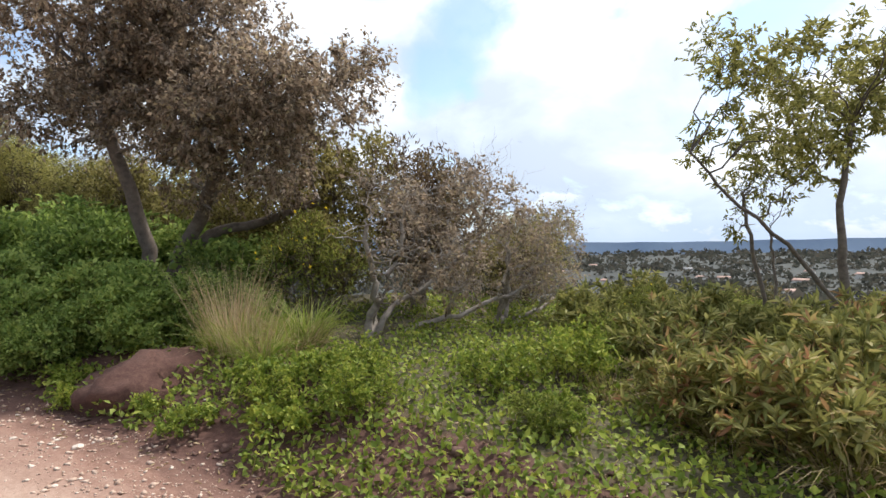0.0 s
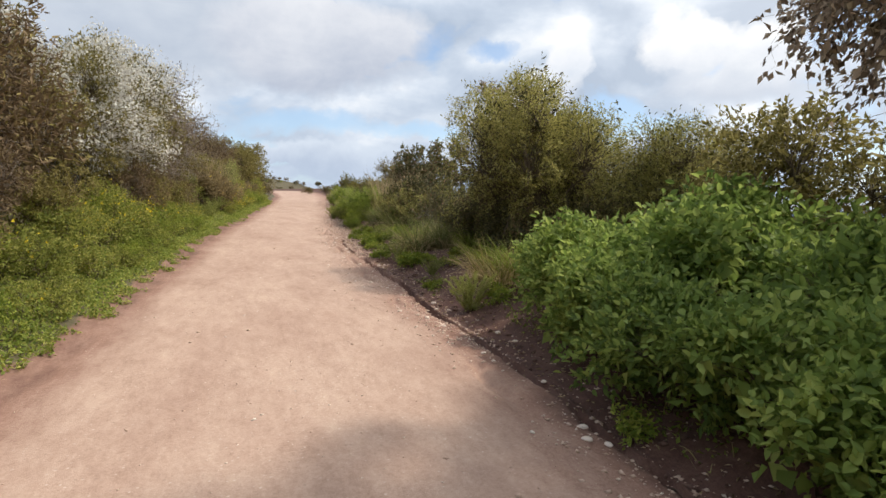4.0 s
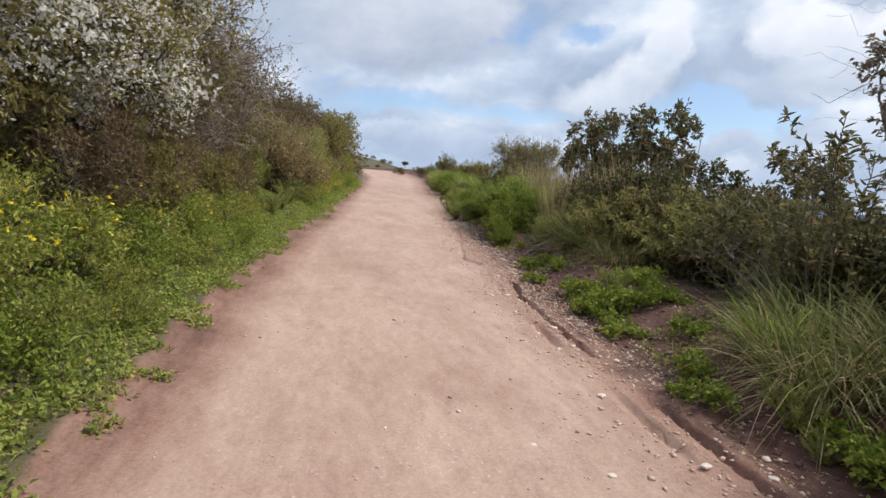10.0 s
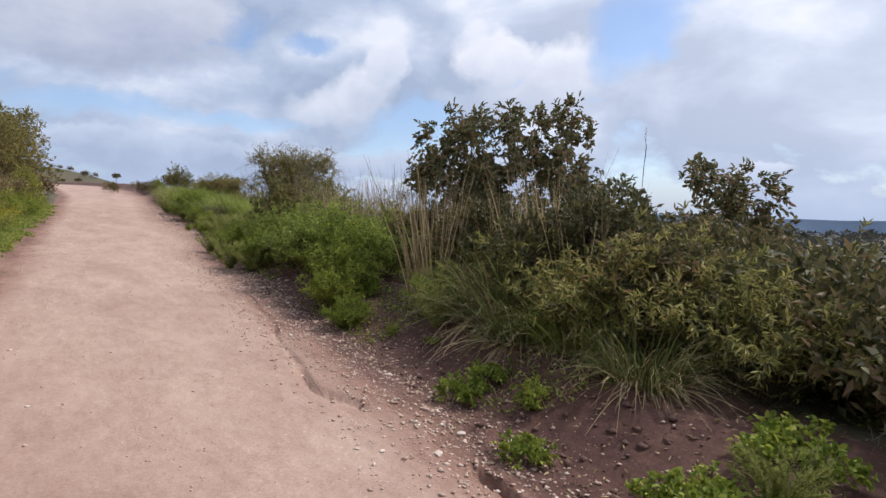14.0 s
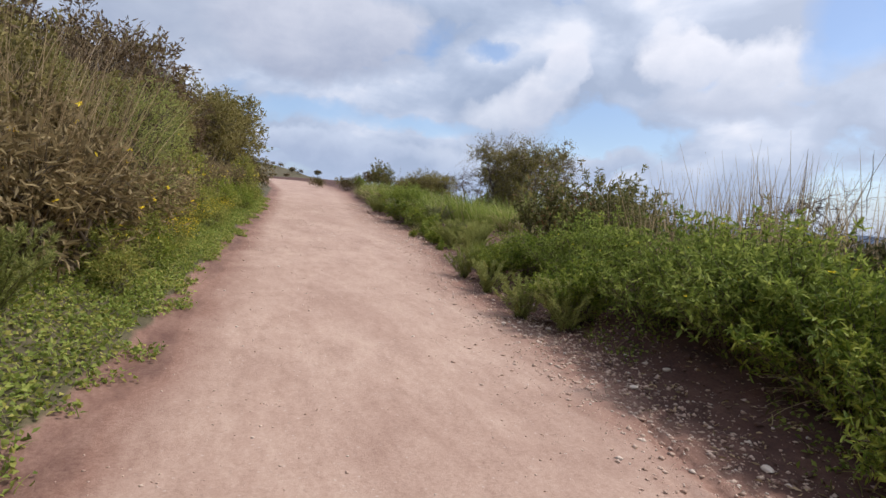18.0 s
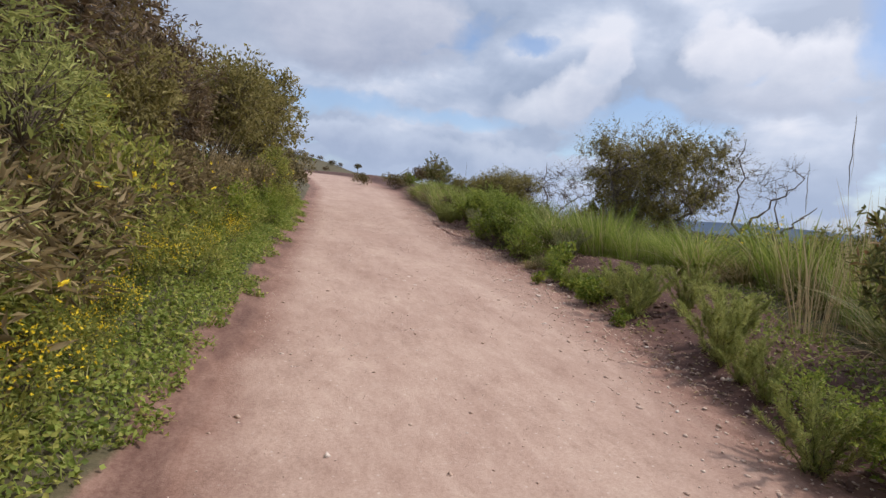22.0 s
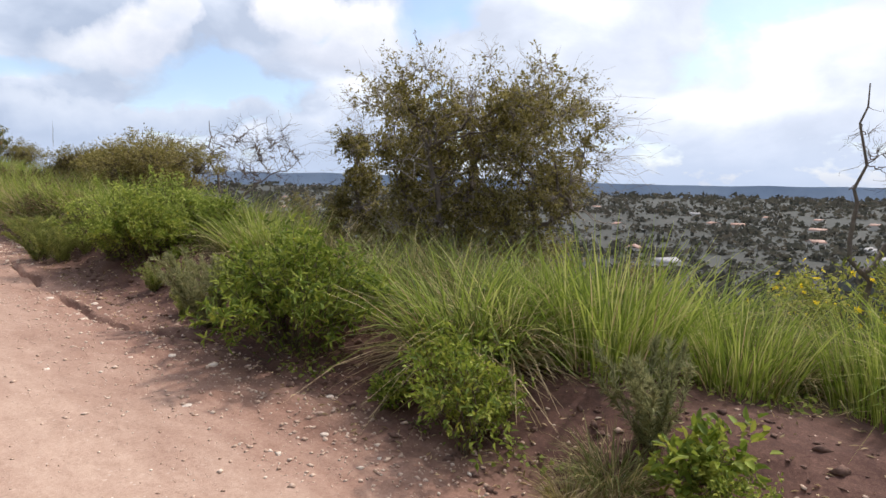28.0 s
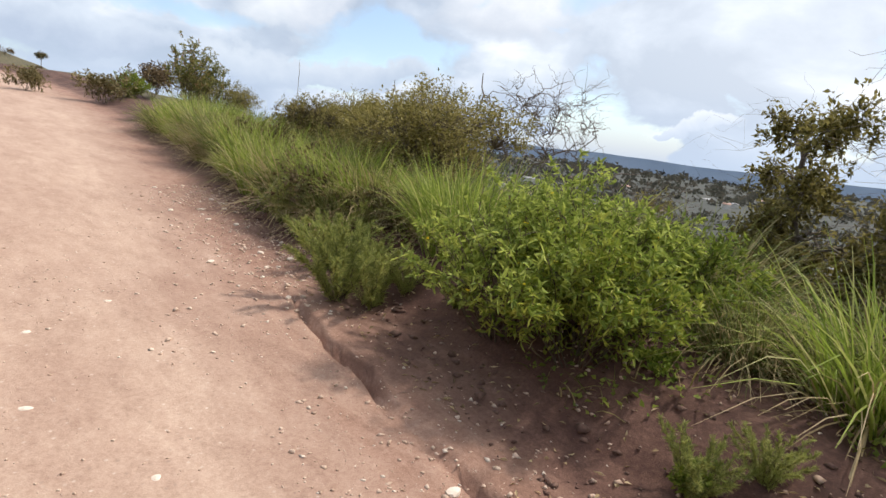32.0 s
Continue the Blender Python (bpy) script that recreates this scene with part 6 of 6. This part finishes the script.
for name, at, lo, hi, label in (("gravel", scatter(20000, 11, on_trail), 0.0025, 0.011, "fine gravel scattered over the dirt trail"),
                                ("gravel", scatter(1300, 18, on_trail), 0.007, 0.024, "pale pebbles pressed into the dirt trail"),
                                ("gravel", scatter(22000, 12, gravel_band), 0.004, 0.024, "band of loose gravel along the trail's washed-out edge"),
                                ("gravel", scatter(9000, 17, lambda r: (lambda y: (right_edge(y) + r.gauss(-0.02, 0.26), y))(r.uniform(16.5, 28))), 0.004, 0.024, "loose pale gravel washed along the trail's edge"),
                                ("gravel", scatter(5000, 13, soil_side), 0.005, 0.022, "loose stones on red soil")):
    tagged(part_of(name, mesh_of(name, *stones(at, lo, hi, 5)), STONE), label, "gravel", kind="stuff")
tagged(part_of("soil_crumbs", mesh_of("soil_crumbs", *stones(scatter(7000, 15, soil_side), 0.008, 0.045, 6)), SOIL), "crumbs and clods of red soil", "soil", kind="stuff")
at = scatter(12000, 16, lambda r: (lambda y: (right_edge(y) + r.uniform(0.0, 2.4), y))(r.uniform(-2, 48)))
tagged(part_of("leaf_litter", mesh_of("leaf_litter", *leaves(rng, at + np.array([0, 0, 0.008]), rng.normal(size=at.shape) * np.array([1, 1, 0.15]), 0.045, 0.014, plain=True)), STRAW), "dry leaves and stalks fallen on the soil", "litter", kind="stuff")
protos = []
for k in range(4):
    bm = bmesh.new()
    bmesh.ops.create_icosphere(bm, subdivisions=2, radius=1)
    for v in bm.verts:
        v.co *= 1 + 0.28 * noise.noise(v.co * 1.3 + Vector((k * 7, 0, 0))) + 0.08 * noise.noise(v.co * 4)
        v.co.z *= 0.55
    me = bpy.data.meshes.new("stone")
    bm.to_mesh(me)
    bm.free()
    me.materials.append(STONE)
    protos.append(me)
for k, (x, y, z) in enumerate(scatter(100, 14, gravel_band)):
    ob = new("stone", protos[k % 4])
    s = rnd.uniform(0.014, 0.032)
    ob.matrix_world = Matrix.LocRotScale((x, y, z + s * 0.15), Euler((0, 0, rnd.uniform(0, 6))), (s * 1.3, s, s))
    tagged(ob, "pale rounded stone at the trail's washed-out edge", "stone", "stones along the trail")

for k, (x, y, s) in enumerate(((5.52, 38.62, 0.055), (5.27, 39.81, 0.045), (6.04, 40.86, 0.075), (6.08, 41.04, 0.04), (5.75, 39.62, 0.03), (3.5, 34.78, 0.05), (3.42, 35.02, 0.04), (3.56, 35.3, 0.05), (1.23, 15.74, 0.035), (5.31, 42.4, 0.035),
                              (5.04, 43.1, 0.045), (5.63, 44.21, 0.04), (5.17, 43.91, 0.04), (1.04, 4.62, 0.05), (0.83, 4.41, 0.04), (0.03, 15.15, 0.025), (2.78, 29.44, 0.025), (6.16, 40.95, 0.035), (6.3, 40.7, 0.03))):
    ob = new("stone", protos[k % 4])
    ob.matrix_world = Matrix.LocRotScale((x, y, terrain(x, y) - s * 0.1), Euler((0, 0, rnd.uniform(0, 6))), (s * 0.66, s * 0.52, s * 0.42))
    tagged(ob, "pale flat stone bedded in the trail", "stone", "stones along the trail")

# low dry brush that covers the open slopes
def open_slope(rng):
    y = rng.uniform(-30, 95)
    if rng.random() < 0.62:
        x = right_edge(y) + (7.0 if y > 8 else 16.0) + 46 * rng.random() ** 1.4
    else:
        x = left_edge(y) - 5.5 - 22 * rng.random()
    return None if lump(x, y, 0.16, 71) < -0.22 else (x, y)


at = scatter(11000, 21, open_slope)
rs = np.random.default_rng(41)
tall = np.repeat(rs.uniform(0.25, 0.75, len(at)), 9)[:, None]
p = np.repeat(at, 9, 0) + rs.normal(0, 1, (len(at) * 9, 3)) * tall * np.array([0.6, 0.6, 0.3]) + tall * np.array([0, 0, 0.4])
for k, mat in enumerate((DUSK, BROWN, OLIVE)):
    tagged(part_of("low_brush", mesh_of("low_brush", *leaves(rs, p[k::3], rs.normal(size=p[k::3].shape) + np.array([0, 0, 0.5]), 0.22, 0.09, plain=True)), mat), "low dry brush covering the open slope", "brush", kind="stuff")

# far woods and houses on the plain, hills on the horizon
rw = random.Random(9)
at = []
while len(at) < 9000:
    a, d = radians(rw.uniform(15, 150)), 90 * (35 ** rw.random())
    x, y = d * math.sin(a), d * math.cos(a)
    if x - right_edge(y) < 60 or lump(x, y, 0.004, 3) < -0.25:
        continue
    at.append((x, y, terrain(x, y), d))
at = np.array(at)
r2 = np.random.default_rng(31)
per = 9
size = (1.6 + at[:, 3] * 0.004)[:, None]
p = np.repeat(at[:, :3], per, 0) + r2.normal(0, 1, (len(at) * per, 3)) * np.repeat(size, per, 0) * np.array([0.8, 0.8, 0.35]) + np.repeat(size, per, 0) * np.array([0, 0, 0.5])
v, q, t3 = leaves(r2, p, r2.normal(size=p.shape), 1.0, 0.9, plain=True)
v = p[np.repeat(np.arange(len(p)), 4)] + (v - p[np.repeat(np.arange(len(p)), 4)]) * np.repeat(np.repeat(size, per, 0), 4, 0) * 1.3
FARWOOD = leaf_material("far_foliage", [(0.1, (0.050, 0.056, 0.046)), (0.5, (0.060, 0.064, 0.052)), (0.95, (0.076, 0.072, 0.058))], 0.8, 0.5)
tagged(part_of("far_woods", mesh_of("far_woods", v, q, t3), FARWOOD), "distant brown-green woods on the plain", "woods", kind="stuff")


def paint(name, c, rough=0.7):
    m = Mat(name)
    col = m.mix(0.35, c, m.ramp(m.noise(0.8, 5), [(0.3, tuple(0.7 * k for k in c)), (0.7, c)]))
    return m.surface(m.node("ShaderNodeBsdfPrincipled", Base_Color=col, Roughness=rough).outputs[0])


WALLS, ROOFS = paint("pale_plaster", (0.62, 0.58, 0.52)), [paint("grey_roof", (0.30, 0.29, 0.29)), paint("tile_roof", (0.32, 0.19, 0.14))]


def house(seed):
    r = random.Random(seed)
    w, d, h, rise = r.uniform(9, 16), r.uniform(8, 11), r.uniform(3.2, 6), r.uniform(1.5, 2.6)
    root = new("house")
    v = [(x * w / 2, y * d / 2, z) for z in (-2, h) for x, y in ((-1, -1), (1, -1), (1, 1), (-1, 1))]
    v += [(-w / 2, 0, h + rise), (w / 2, 0, h + rise)]
    part_of("wall", mesh_of("wall", v, [(0, 1, 5, 4), (1, 2, 6, 5), (2, 3, 7, 6), (3, 0, 4, 7)], [(4, 7, 8), (5, 9, 6)]), WALLS, root)
    o, t = 0.5, 0.25
    rv = []
    for s in (-1, 1):
        rv += [(-w / 2 - o, s * (d / 2 + o), h - 0.3), (w / 2 + o, s * (d / 2 + o), h - 0.3), (w / 2 + o, 0, h + rise + 0.05), (-w / 2 - o, 0, h + rise + 0.05)]
    up = [(x, y, z + t) for x, y, z in rv]
    f = []
    for b in (0, 4):
        f += [(b, b + 1, b + 2, b + 3), (b + 8, b + 9, b + 10, b + 11)] + [(b + i, b + (i + 1) % 4, b + 8 + (i + 1) % 4, b + 8 + i) for i in range(4)]
    part_of("roof", mesh_of("roof", rv + up, f), r.choice(ROOFS), root)
    return tagged(root, "distant pale house with a pitched roof", "house", "houses on the plain")


built = [house(k) for k in range(3)]
for k in range(46):
    a, d = radians(rw.uniform(38, 110)), rw.uniform(420, 1400)
    x, y = d * math.sin(a), d * math.cos(a)
    copy_thing(built[k % 3], Matrix.LocRotScale((x, y, terrain(x, y) + 1.0), Euler((0, 0, rw.uniform(0, 3))), (1.2, 1.2, 1.2)))
remove(built)


def hills():
    # the haze over the hills is painted into their pale blue base colour
    m = Mat("haze_blue")
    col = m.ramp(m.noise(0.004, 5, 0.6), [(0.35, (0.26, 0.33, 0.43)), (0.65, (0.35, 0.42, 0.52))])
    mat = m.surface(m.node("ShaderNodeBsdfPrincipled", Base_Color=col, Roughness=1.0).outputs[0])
    v, n = [], 300
    for i in range(n + 1):
        a = radians(-30 + 215 * i / n)
        d = 2650
        x, y = d * math.sin(a), d * math.cos(a)
        top = 4 + d * math.tan(radians(skyline(math.degrees(a)))) + 10 * (lump(a * 3, 0, 1.0, 40) + 0.5 * lump(a * 14, 0, 1.0, 41))
        v += [(x, y, top - 160), (x, y, top), (x * 1.04, y * 1.04, top - 160)]
    q = []
    for i in range(n):
        b = i * 3
        q += [(b, b + 3, b + 4, b + 1), (b + 1, b + 4, b + 5, b + 2)]
    tagged(part_of("backdrop", mesh_of("backdrop", v, q), mat), "hills along the horizon with haze painted in as pale blue", "hills", kind="structure")


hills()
